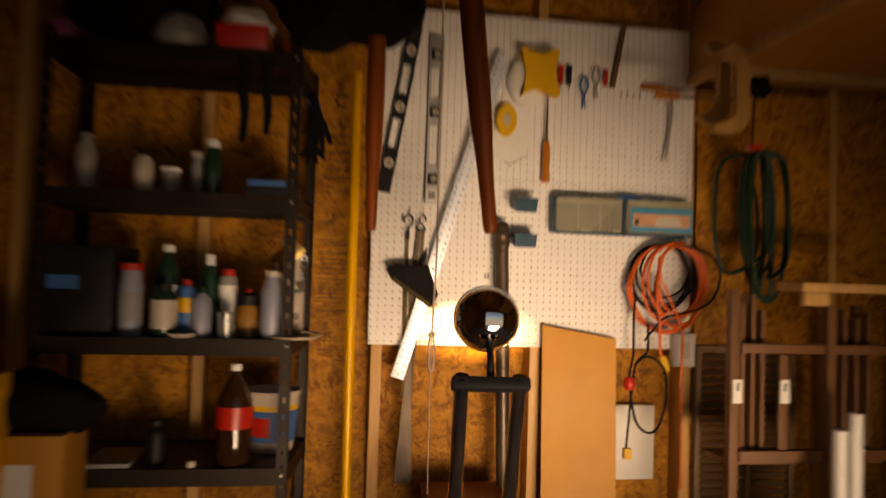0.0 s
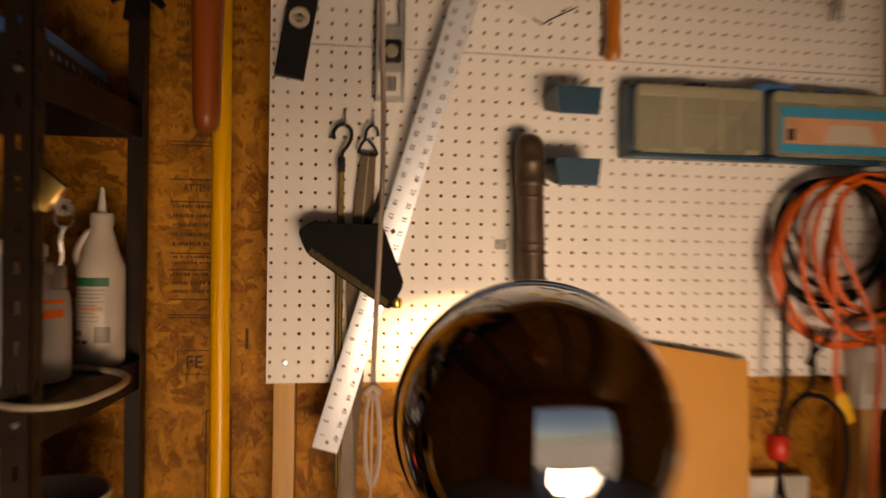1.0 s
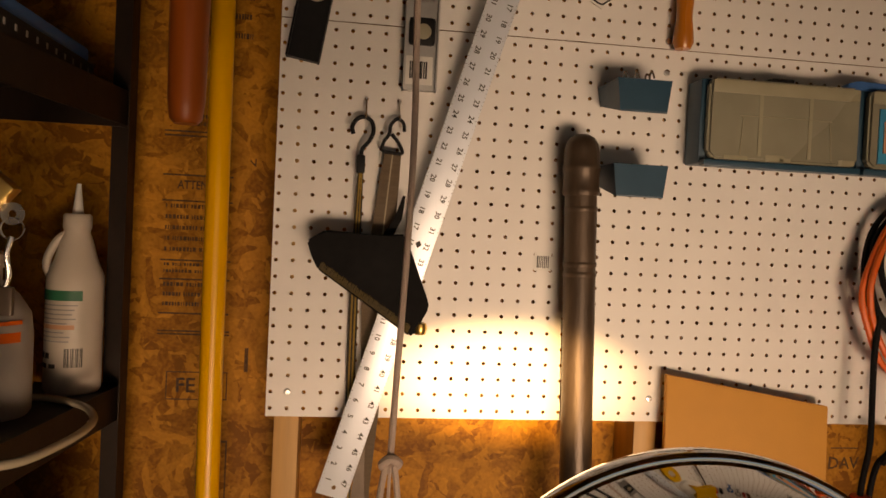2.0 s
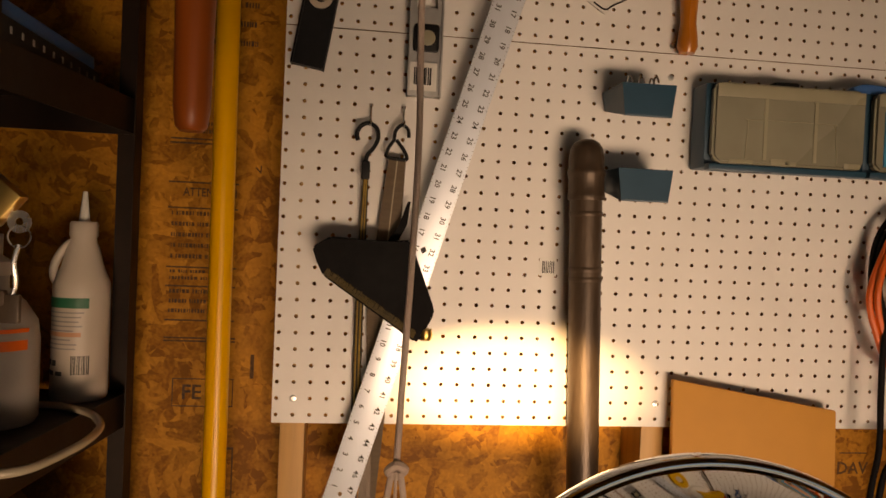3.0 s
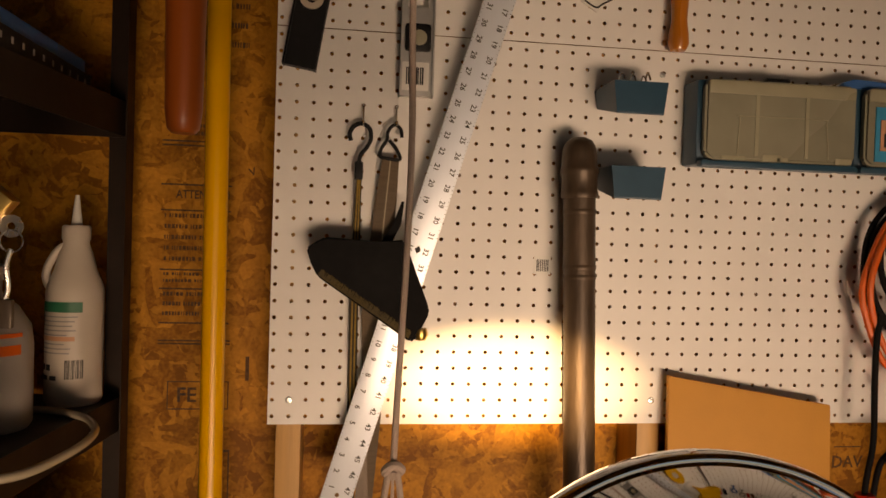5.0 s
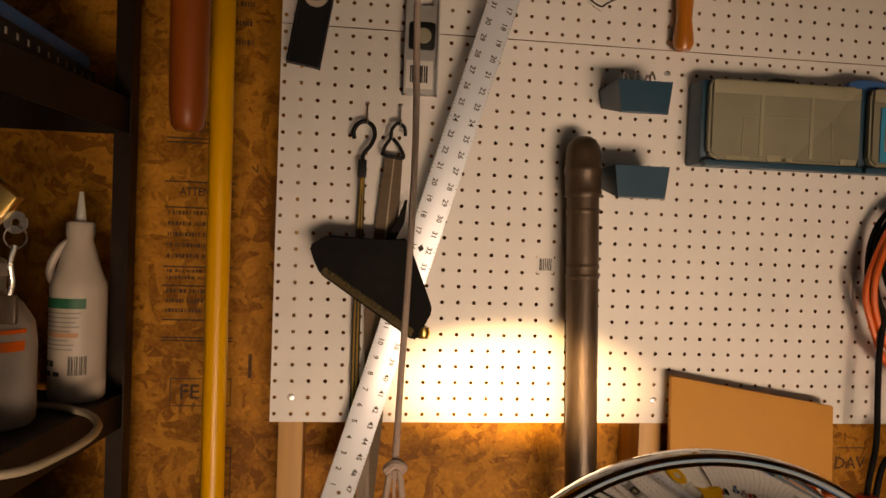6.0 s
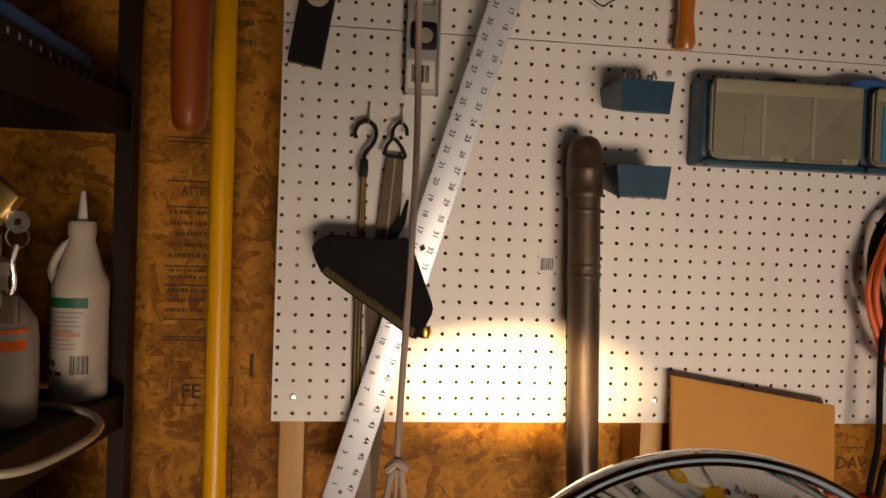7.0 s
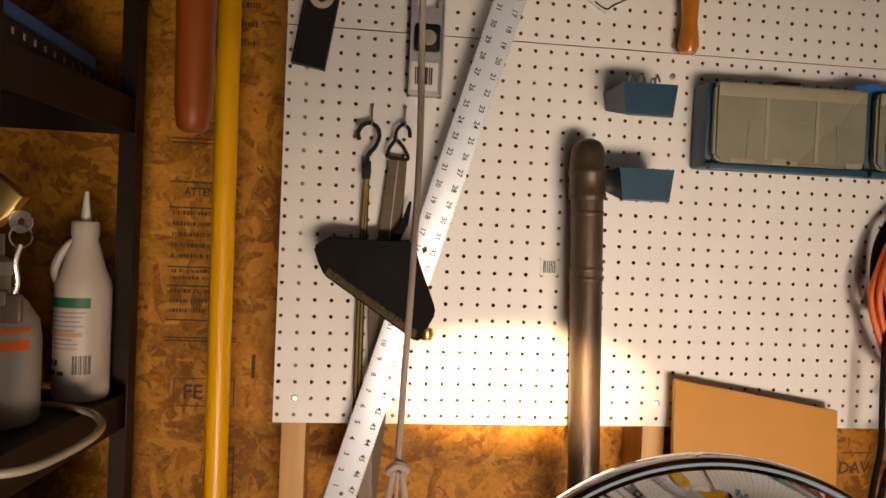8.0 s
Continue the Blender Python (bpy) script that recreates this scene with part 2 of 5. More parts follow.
def lathe(profile, at=(0, 0, 0), segs=24, bm=None, m=None):
    """Turns a profile of (radius, height) about the upright axis through at."""
    one = bmesh.new()
    rings = []
    for r, z in profile:
        if r < 1e-5:
            rings.append([one.verts.new((0, 0, z))])
        else:
            rings.append([one.verts.new((r * math.cos(2 * math.pi * k / segs), r * math.sin(2 * math.pi * k / segs), z)) for k in range(segs)])
    for a, b in zip(rings, rings[1:]):
        for k in range(segs):
            quad = [a[k % len(a)], a[(k + 1) % len(a)], b[(k + 1) % len(b)], b[k % len(b)]]
            quad = list(dict.fromkeys(quad))
            if len(quad) > 2:
                one.faces.new(quad)
    if len(rings[0]) > 2 and len(rings[-1]) > 2:
        for k in range(segs):
            one.faces.new((rings[-1][k], rings[-1][(k + 1) % segs], rings[0][(k + 1) % segs], rings[0][k]))
    else:
        for ring in (rings[0], rings[-1]):
            if len(ring) > 2:
                one.faces.new(ring)
    one.transform(Matrix.Translation(at) if m is None else m)
    return join(bm, one)


def tube(points, r, segs=8, bm=None, steps=6, closed=False, flat=1.0):
    """A round cord or rod along a smooth line through points; r: one radius, or one at each end."""
    P = [Vector(p) for p in points]
    line = []
    if len(P) == 2:
        line = [P[0], P[1]]
    else:
        n = len(P)
        for i in range(n if closed else n - 1):
            if closed:
                a, b, c, d = P[i - 1], P[i], P[(i + 1) % n], P[(i + 2) % n]
            else:
                a, b, c, d = P[max(i - 1, 0)], P[i], P[i + 1], P[min(i + 2, n - 1)]
            for k in range(steps):
                t = k / steps
                line.append(0.5 * ((2 * b) + (c - a) * t + (2 * a - 5 * b + 4 * c - d) * t * t + (3 * b - a - 3 * c + d) * t**3))
        if not closed:
            line.append(P[-1])
    one = bmesh.new()
    rings = []
    n = len(line)
    side = None
    for i, p in enumerate(line):
        if closed:
            way = line[(i + 1) % n] - line[i - 1]
        else:
            way = line[min(i + 1, n - 1)] - line[max(i - 1, 0)]
        way.normalize()
        if side is None:
            side = way.orthogonal().normalized()
        side = (side - way * side.dot(way)).normalized()
        up = way.cross(side)
        rad = r if not isinstance(r, tuple) else r[0] + (r[1] - r[0]) * i / (n - 1)
        rings.append([one.verts.new(p + rad * (math.cos(2 * math.pi * k / segs) * side + flat * math.sin(2 * math.pi * k / segs) * up)) for k in range(segs)])
    pairs = list(zip(rings, rings[1:])) + ([(rings[-1], rings[0])] if closed else [])
    for a, b in pairs:
        for k in range(segs):
            one.faces.new((a[k], a[(k + 1) % segs], b[(k + 1) % segs], b[k]))
    if not closed:
        one.faces.new(rings[0])
        one.faces.new(rings[-1])
    return join(bm, one)


def slab(outline, y0, y1, bevel=0.0, bm=None, m=None):
    """An upright plate: an outline of (x, z) pushed from y0 to y1."""
    one = bmesh.new()
    front = [one.verts.new((x, y0, z)) for x, z in outline]
    back = [one.verts.new((x, y1, z)) for x, z in outline]
    one.faces.new(front)
    one.faces.new(back[::-1])
    n = len(front)
    for k in range(n):
        one.faces.new((front[k], back[k], back[(k + 1) % n], front[(k + 1) % n]))
    if bevel:
        bmesh.ops.bevel(one, geom=one.edges[:], offset=bevel, segments=2, affect="EDGES")
    if m is not None:
        one.transform(m)
    return join(bm, one)


def ribbon(points, width, thick, bm=None):
    """A flat band in the plane of the wall through (x, y, z) points, with a width at each."""
    one = bmesh.new()
    rows = []
    for (x, y, z), w in zip(points, width):
        rows.append([one.verts.new(c) for c in ((x - w / 2, y, z), (x + w / 2, y, z), (x + w / 2, y + thick, z), (x - w / 2, y + thick, z))])
    for a, b in zip(rows, rows[1:]):
        for k in range(4):
            one.faces.new((a[k], a[(k + 1) % 4], b[(k + 1) % 4], b[k]))
    one.faces.new(rows[0])
    one.faces.new(rows[-1])
    return join(bm, one)


GLYPHS = {}


def glyphs(text):
    """The outline mesh of a text, one unit high, centred."""
    if text not in GLYPHS:
        cu = bpy.data.curves.new("text", "FONT")
        cu.body, cu.align_x, cu.align_y, cu.resolution_u, cu.offset = text, "CENTER", "CENTER", 2, 0.016
        ob = new("text", cu)
        bpy.context.view_layer.update()
        GLYPHS[text] = bpy.data.meshes.new_from_object(ob.evaluated_get(bpy.context.evaluated_depsgraph_get()))
        bpy.data.objects.remove(ob)
    return GLYPHS[text]


def write(text, x, y, z, size, turn=0.0, bm=None, stretch=1.0):
    """Letters on an upright face that looks towards -y; turn: degrees anticlockwise."""
    one = bmesh.new()
    one.from_mesh(glyphs(text))
    one.transform(Matrix.Translation((x, y, z)) @ Matrix.Rotation(radians(-turn), 4, "Y") @ Matrix.Rotation(radians(90), 4, "X") @ Matrix.Diagonal((size * stretch, size, size, 1)))
    return join(bm, one)


def bars(x0, x1, z0, z1, y, rows, bm=None, gap=0.4, seed=1, widths=(0.006, 0.02), space=0.003):
    """Rows of plain bars in place of small print."""
    rng = random.Random(seed)
    h = (z1 - z0) / rows
    bm = bm or bmesh.new()
    for r in range(rows):
        z = z1 - (r + 1) * h
        x = x0
        while x < x1 - 0.002:
            w = min(rng.uniform(*widths), x1 - x)
            bm = slab([(x, z + h * gap), (x + w, z + h * gap), (x + w, z + h), (x, z + h)], y - 0.0004, y, bm=bm)
            x += w + space * (3 if rng.random() < 0.15 else 1)
    return bm


IN = 0.0254
ZB = 1.12  # height of the lowest row of peg holes

# ---------------------------------------------------------------- setting
WALL_Y = 0.095
solo("wall_north", box(-1.75, 2.6, WALL_Y, WALL_Y + 0.012, 0, 2.75), M["osb"], "back wall of bare pressed-strand board between studs", "wall", kind="structure")
solo("wall_west", box(-1.87, -1.75, -2.9, 0.107, 0, 2.75), M["osb"], "bare strand-board side wall", "wall", kind="structure")
solo("wall_east", box(2.6, 2.72, -2.9, 0.107, 0, 2.75), M["osb"], "bare strand-board side wall", "wall", kind="structure")
south = box(-1.87, -0.35, -3.02, -2.9, 0, 2.75)
box(2.1, 2.72, -3.02, -2.9, 0, 2.75, bm=south)
box(-0.35, 2.1, -3.02, -2.9, 2.15, 2.75, bm=south)
solo("wall_south", south, M["osb"], "front wall with a wide open doorway", "wall", kind="structure")
solo("floor", box(-1.87, 2.72, -3.02, 0.107, -0.1, 0), M["concrete"], "bare grey concrete shed floor", "floor", kind="structure")
solo("ceiling", box(-1.87, 2.72, -3.02, 0.107, 2.75, 2.8), M["osb"], "strand-board ceiling over rafters", "ceiling", kind="structure")
solo("ground", box(-300, 300, -600, -3.02, -0.3, -0.12), M["gravel"], "sunlit gravel yard outside the doorway", "ground", kind="structure")
for i in (-46.5, -23, 1, 24, 47.5, 71.5):
    x = i * IN
    solo("stud", box(x - 0.019, x + 0.019, 0.007, WALL_Y, 0.04, 2.6, 0.002), M["stud"], "pale pine wall stud", "stud", "wall studs", "structure")
solo("trim", box(-1.75, 2.6, 0.006, WALL_Y, 2.6, 2.75, 0.002), M["beam"], "pine top plate along the wall", "beam", kind="structure")
solo("trim", box(-1.75, 2.6, 0.006, WALL_Y, 0, 0.04, 0.002), M["beam"], "pine sole plate along the wall", "beam", kind="structure")
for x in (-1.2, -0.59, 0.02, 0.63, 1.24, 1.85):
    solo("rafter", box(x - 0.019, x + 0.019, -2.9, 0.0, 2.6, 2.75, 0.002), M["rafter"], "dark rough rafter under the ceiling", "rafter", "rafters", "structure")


def pegboard(j0, j1, z_low, z_high):
    """A sheet of hardboard drilled every inch, the holes right through it."""
    verts, faces, mats = [], [], []
    r, y0, y1 = 0.0031, 0.0, 0.005
    for j in range(j0, j1):
        za = z_low if j == j0 else ZB + (j - 0.5) * IN
        zb = z_high if j == j1 - 1 else ZB + (j + 0.5) * IN
        for i in range(48):
            xa = -0.25 * IN if i == 0 else (i - 0.5) * IN
            xb = 47.75 * IN if i == 47 else (i + 0.5) * IN
            cx, cz = i * IN, ZB + j * IN
            rim = [(xb, cz), (xb, zb), (cx, zb), (xa, zb), (xa, cz), (xa, za), (cx, za), (xb, za)]
            n = len(verts)
            verts += [(x, y0, z) for x, z in rim]
            ring = [(cx + r * math.cos(k * math.pi / 4), cz + r * math.sin(k * math.pi / 4)) for k in range(8)]
            verts += [(x, y0, z) for x, z in ring] + [(x, y1, z) for x, z in ring]
            for k in range(8):
                k2 = (k + 1) % 8
                faces.append((n + k, n + k2, n + 8 + k2, n + 8 + k))
                mats.append(0)
                faces.append((n + 8 + k, n + 8 + k2, n + 16 + k2, n + 16 + k))
                mats.append(1)
    n = len(verts)
    x0, x1 = -0.25 * IN, 47.75 * IN
    verts += [(x, y, z) for y in (y0, y1) for x, z in ((x0, z_low), (x1, z_low), (x1, z_high), (x0, z_high))]
    for k in range(4):
        faces.append((n + k, n + (k + 1) % 4, n + 4 + (k + 1) % 4, n + 4 + k))
        mats.append(1)
    me = bpy.data.meshes.new("pegboard")
    me.from_pydata(verts, [], faces)
    me.materials.append(M["peg"])
    me.materials.append(M["pegcore"])
    me.polygons.foreach_set("material_index", mats)
    me.update()
    return tagged(new("pegboard", me), "white painted pegboard sheet screwed to wall studs", "pegboard", "pegboard sheets")


pegboard(0, 24, ZB - 0.5 * IN, ZB + 23.48 * IN)
pegboard(24, 48, ZB + 23.53 * IN, ZB + 47.5 * IN)
# stamps printed on the strand board
PLATE = WALL_Y - 0.0008
st = write("ATTENTION", -0.128, PLATE, 1.459, 0.0195, stretch=0.78)
for z, x1 in ((1.545, -0.12), (1.538, -0.12), (1.474, -0.083), (1.432, -0.083), (1.335, -0.083), (1.304, -0.083), (1.248, -0.083), (1.219, -0.08), (1.214, -0.08)):
    box(-0.194, x1, PLATE, WALL_Y, z, z + 0.0026, bm=st)
bars(-0.188, -0.09, 1.34, 1.428, WALL_Y, 5, st, 0.62, 4, (0.0015, 0.005), 0.0017)
bars(-0.188, -0.09, 1.31, 1.332, WALL_Y, 2, st, 0.55, 7, (0.0015, 0.005), 0.0017)
bars(-0.188, -0.09, 1.252, 1.30, WALL_Y, 3, st, 0.6, 5, (0.0015, 0.005), 0.0017)
bars(-0.15, -0.10, 1.55, 1.575, WALL_Y, 2, st, 0.5, 6, (0.0015, 0.005), 0.0017)
write("FE", -0.147, PLATE, 1.13, 0.034, bm=st)
for z in (1.107, 1.152):
    box(-0.178, -0.08, PLATE, WALL_Y, z, z + 0.0018, bm=st)
for x in (-0.178, -0.082):
    box(x, x + 0.0018, PLATE, WALL_Y, 1.107, 1.152, bm=st)
for x in (-0.125, -0.079):
    box(x, x + 0.0025, PLATE, WALL_Y, 0.86, 1.038, bm=st)
box(-0.125, -0.0765, PLATE, WALL_Y, 1.036, 1.04, bm=st)
write("V", -0.05, PLATE, 1.50, 0.018, 20, bm=st)
box(-0.054, -0.048, PLATE, WALL_Y, 1.155, 1.195, bm=st)
write("C", -0.13, PLATE, 1.99, 0.07, bm=st)
bars(-0.185, -0.06, 1.68, 1.90, WALL_Y, 7, st, 0.72, 9, (0.0015, 0.005), 0.0017)
write("DAV", 1.038, PLATE, 1.008, 0.031, bm=st)
box(1.012, 1.066, PLATE, WALL_Y, 1.036, 1.038, bm=st)
solo("trim", st, M["stamp"], "faded brown lettering stamped on the strand board", "stamp", kind="structure")

# ---------------------------------------------------------------- loft along the east side
loft = thing("loft_shelf", (1.3, -1.0, 2.12), "plywood storage loft with a pine lip under the ceiling", "shelf")
part("fascia", box(1.19, 1.21, -2.4, -0.002, 2.15, 2.42, 0.002), M["ply"], loft)
part("lip", box(1.178, 1.215, -2.4, -0.002, 2.118, 2.15, 0.002), M["stud"], loft, "pale pine edge strip")
part("deck", box(1.215, 2.6, -2.4, -0.002, 2.15, 2.165), M["ply"], loft)
part("crossbar", box(1.215, 2.6, -0.2, -0.16, 2.11, 2.15, 0.002), M["beam"], loft)
panel = box(1.232, 1.80, 0.0, 0.007, 1.13, 2.11, 0.002)
solo("wall_panel", panel, M["osb"], "brown strand-board panel between loft and rack", "panel", kind="structure")

# ---------------------------------------------------------------- steel shelving unit
SX0, SX1, SY0, SY1 = -0.985, -0.235, -0.375, -0.002


def right_edge(y):
    """The unit stands a little out of square."""
    return -0.25 + 0.04 * (y - SY0) / (SY1 - SY0)


shelf = thing("shelving_unit", ((SX0 + SX1) / 2, (SY0 + SY1) / 2, 0), "dark steel shelving unit with perforated corner posts, loaded", "shelving")


def angle_post(x, y, dx, dy, slotted):
    """A slotted corner post: two flanges with a row of slots."""
    bm = bmesh.new()
    w, t, top = 0.034, 0.002, 2.06
    if not slotted:
        box(x, x + dx * t, y, y + dy * w, 0, top, bm=bm)
        return box(x, x + dx * w, y, y + dy * t, 0, top, bm=bm)
    for k in range(41):
        z0 = k * 0.05
        z1 = min(z0 + 0.05, top)
        for a, b in ((0, 0.014), (0.020, w)):
            box(x, x + dx * t, y + dy * a, y + dy * b, z0, z1, bm=bm)
            box(x + dx * a, x + dx * b, y, y + dy * t, z0, z1, bm=bm)
        for a, b in ((0.0, 0.018), (0.036, 0.05)):
            if z0 + b <= top + 0.001:
                box(x, x + dx * t, y + dy * 0.014, y + dy * 0.020, z0 + a, z0 + b, bm=bm)
                box(x + dx * 0.014, x + dx * 0.020, y, y + dy * t, z0 + a, z0 + b, bm=bm)
    return bm


for x, dx in ((SX0, 1), (SX1, -1)):
    for y, dy in ((SY0, 1), (SY1, -1)):
        part("post", angle_post(x if dx > 0 else right_edge(y), y, dx, dy, dy > 0), M["steel"], shelf, smooth=None)
for z in (0.36, 0.775, 1.155, 1.585, 2.02):
    tray = bmesh.new()
    rings = []
    for i, h in ((0.004, 0.0), (0.004, 0.05), (0.007, 0.05), (0.007, 0.004)):
        rings.append([tray.verts.new((x, y, z - h)) for x, y in ((SX0 + i, SY0 + i), (right_edge(SY0) - i, SY0 + i), (right_edge(SY1) - i, SY1 - i), (SX0 + i, SY1 - i))])
    for a, b in zip(rings, rings[1:]):
        for k in range(4):
            tray.faces.new((a[k], a[(k + 1) % 4], b[(k + 1) % 4], b[k]))
    tray.faces.new(rings[0])
    tray.faces.new(rings[-1])
    deck = part("shelf", tray, M["steel"], shelf, smooth=None)
    for y, b in ((SY0, SY0 - 0.0005), (SY1, SY1 - 0.0345)):
        part("bolt", lathe([(0, 0), (0.005, 0), (0.005, 0.002), (0.003, 0.004), (0, 0.004)], segs=10, m=Matrix.Translation((right_edge(y) - 0.017, b, z - 0.02)) @ Matrix.Rotation(radians(90), 4, "X")), M["zinc"], deck)


def bottle(name, x, y, z, r, h, body, cap, label, neck=0.4, cap_h=0.1, band=None, band_at=(0.2, 0.6), category="bottle", shoulder=0.68):
    """A standing bottle: body with shoulder and neck, cap, and a printed band."""
    t = thing(name, (x, y, z), label, category)
    rn = r * neck
    prof = [(0, 0), (r * 0.93, 0), (r, 0.006), (r, h * shoulder), (r * 0.88, h * (shoulder + 0.07)), (rn * 1.1, h * 0.87), (rn, h * 0.9), (rn, h * (1 - cap_h)), (0, h * (1 - cap_h))]
    b = part("body", lathe(prof, (x, y, z)), body, t)
    part("cap", lathe([(0, 0), (rn * 1.25, 0), (rn * 1.25, h * cap_h * 0.9), (rn * 1.1, h * cap_h), (0, h * cap_h)], (x, y, z + h * (1 - cap_h)), 18), cap, t)
    if band:
        part("label", lathe([(r + 0.0002, h * band_at[0]), (r + 0.0008, h * band_at[0]), (r + 0.0008, h * band_at[1]), (r + 0.0002, h * band_at[1])], (x, y, z)), band, b)
    return t


# mid shelf, z 1.165
jug = thing("glue_jug", (-0.268, -0.055, 1.165), "white plastic jug with a pointed nozzle and green label", "jug")
jb = lathe([(0, 0), (0.034, 0), (0.0372, 0.005), (0.0372, 0.155), (0.0364, 0.163), (0.033, 0.172), (0.0275, 0.186), (0.0215, 0.210), (0.017, 0.222), (0.017, 0.228), (0, 0.228)], (-0.268, -0.055, 1.165), 32)
jbody = part("body", jb, M["jug"], jug)
part("handle", tube([(-0.297, -0.06, 1.322), (-0.3045, -0.06, 1.336), (-0.3045, -0.06, 1.350), (-0.298, -0.06, 1.366), (-0.288, -0.06, 1.380), (-0.277, -0.06, 1.386)], 0.0058, 10), M["jug"], jbody)
part("collar", lathe([(0, 0), (0.0185, 0), (0.0185, 0.018), (0.016, 0.021), (0, 0.021)], (-0.268, -0.055, 1.393), 20), M["jug"], jug)
part("nozzle", lathe([(0, 0), (0.0075, 0), (0.006, 0.012), (0.0028, 0.042), (0, 0.042)], (-0.268, -0.055, 1.414), 14), M["pvc"], jug)


def wrap(cx, cy, r, a0, a1, z0, z1, segs=10):
    """A curved sticker on a round body; angles in degrees, 0 facing -y, positive towards +x."""
    bm = bmesh.new()
    rows = []
    for k in range(segs + 1):
        a = radians(a0 + (a1 - a0) * k / segs)
        rows.append([bm.verts.new((cx + rr * math.sin(a), cy - rr * math.cos(a), z)) for rr, z in ((r, z0), (r, z1), (r - 0.0006, z1), (r - 0.0006, z0))])
    for a, b in zip(rows, rows[1:]):
        for k in range(4):
            bm.faces.new((a[k], a[(k + 1) % 4], b[(k + 1) % 4], b[k]))
    bm.faces.new(rows[0])
    bm.faces.new(rows[-1])
    return bm


JX, JY = -0.268, -0.055
part("label", wrap(JX, JY, 0.0379, -78, 34, 1.295, 1.309), M["greenlab"], jbody, "green printed band")
txt = None
for k, (a0, a1) in enumerate(((-80, 25), (-75, 20), (-80, 15), (-80, 22), (-84, 5), (-70, 10), (-80, 0), (-75, 12), (-80, 10))):
    txt = join(txt, wrap(JX, JY, 0.0378, a0, a1, 1.288 - 0.0062 * k, 1.2898 - 0.0062 * k, 8)) if txt else wrap(JX, JY, 0.0378, a0, a1, 1.288, 1.2898, 8)
part("print", txt, M["grey"], jbody)
part("label", wrap(JX, JY, 0.0380, -72, 20, 1.256, 1.262), M["salmon"], jbody, "faded orange printed line")
bc = wrap(JX, JY, 0.0378, 2, 4, 1.204, 1.230, 1)
for k in range(1, 12):
    join(bc, wrap(JX, JY, 0.0378, 2 + 3 * k, 2 + 3 * k + (1.0 + (k * 7 % 3) * 0.6), 1.204, 1.230, 1))
for k in range(3):
    join(bc, wrap(JX, JY, 0.0378, -80 + 18 * k, -68 + 18 * k, 1.215, 1.223, 2))
    join(bc, wrap(JX, JY, 0.0378, -80 + 24 * k, -64 + 24 * k, 1.202, 1.208, 2))
part("barcode", bc, M["ink"], jbody)

spray = thing("spray_bottle", (-0.318, -0.19, 1.165), "cloudy plastic bottle with orange print on a steel shelf", "bottle")
sb = part("body", lathe([(0, 0), (0.045, 0), (0.049, 0.006), (0.049, 0.10), (0.046, 0.125), (0.032, 0.148), (0.017, 0.16), (0.014, 0.165), (0.014, 0.18), (0, 0.18)], (-0.318, -0.19, 1.165), 32), M["spray"], spray)
part("cap", lathe([(0, 0), (0.017, 0), (0.017, 0.016), (0.012, 0.02), (0.006, 0.024), (0.006, 0.05), (0, 0.05)], (-0.318, -0.19, 1.345), 16), M["jug"], spray)
for z0, z1, a0, a1 in ((1.279, 1.284, -80, 70), (1.258, 1.27, -80, 68), (1.228, 1.25, -70, 22)):
    part("label", wrap(-0.318, -0.19, 0.0496, a0, a1, z0, z1), M["orange"], sb, "orange printed band")
part("print", wrap(-0.318, -0.19, 0.0496, -70, 35, 1.195, 1.2), M["grey"], sb)

loop_of_tubing = solo("tubing", tube([(-0.33, -0.33, 1.171), (-0.26, -0.392, 1.171), (-0.20, -0.388, 1.172), (-0.176, -0.33, 1.174), (-0.172, -0.27, 1.174), (-0.185, -0.215, 1.173), (-0.225, -0.155, 1.171), (-0.30, -0.12, 1.170), (-0.36, -0.2, 1.170)], 0.0048, 10), M["tube"], "loop of clear plastic tubing lying over the shelf edge", "tubing")

lock = thing("padlock", (-0.2505, -0.345, 1.45), "brass padlock with keys hanging from the shelf post", "padlock")
lm = pose(-0.2485, -0.345, 1.4225, 0, -50, 0)
lockb = part("body", box(-0.021, 0.021, -0.01, 0.01, -0.02, 0.02, 0.003, m=lm), M["brass"], lock)
part("shackle", tube([lm @ Vector(c) for c in ((-0.014, 0, 0.018), (-0.014, 0, 0.04), (0, 0, 0.052), (0.014, 0, 0.04), (0.014, 0, 0.018))], 0.0035, 8), M["zinc"], lock)
key = lathe([(0.004, -0.001), (0.0115, -0.001), (0.0115, 0.001), (0.004, 0.001)], segs=18, m=pose(-0.2250, -0.345, 1.401, 90, 0, 0))
box(-0.0025, 0.0025, -0.001, 0.001, 0.0, 0.014, bm=key, m=pose(-0.2315, -0.345, 1.408, 0, -38, 0))
part("key", key, M["zinc"], lock, "steel key")
part("key_ring", tube([(-0.2245 + 0.011 * math.sin(a), -0.346, 1.386 + 0.011 * math.cos(a)) for a in np.linspace(0, 2 * math.pi, 9)[:-1]], 0.0009, 6, closed=True), M["zinc"], lock)
part("chain", tube([(-0.2245, -0.346, 1.378), (-0.2280, -0.348, 1.36), (-0.2265, -0.346, 1.34), (-0.2295, -0.347, 1.325)], 0.0028, 8), M["zinc"], lock)
charm = box(-0.2405, -0.2205, -0.351, -0.343, 1.298, 1.328, 0.003)
box(-0.2465, -0.2345, -0.352, -0.342, 1.316, 1.332, 0.003, bm=charm)
part("charm", charm, M["iron"], lock, "small grey tag on the key chain")

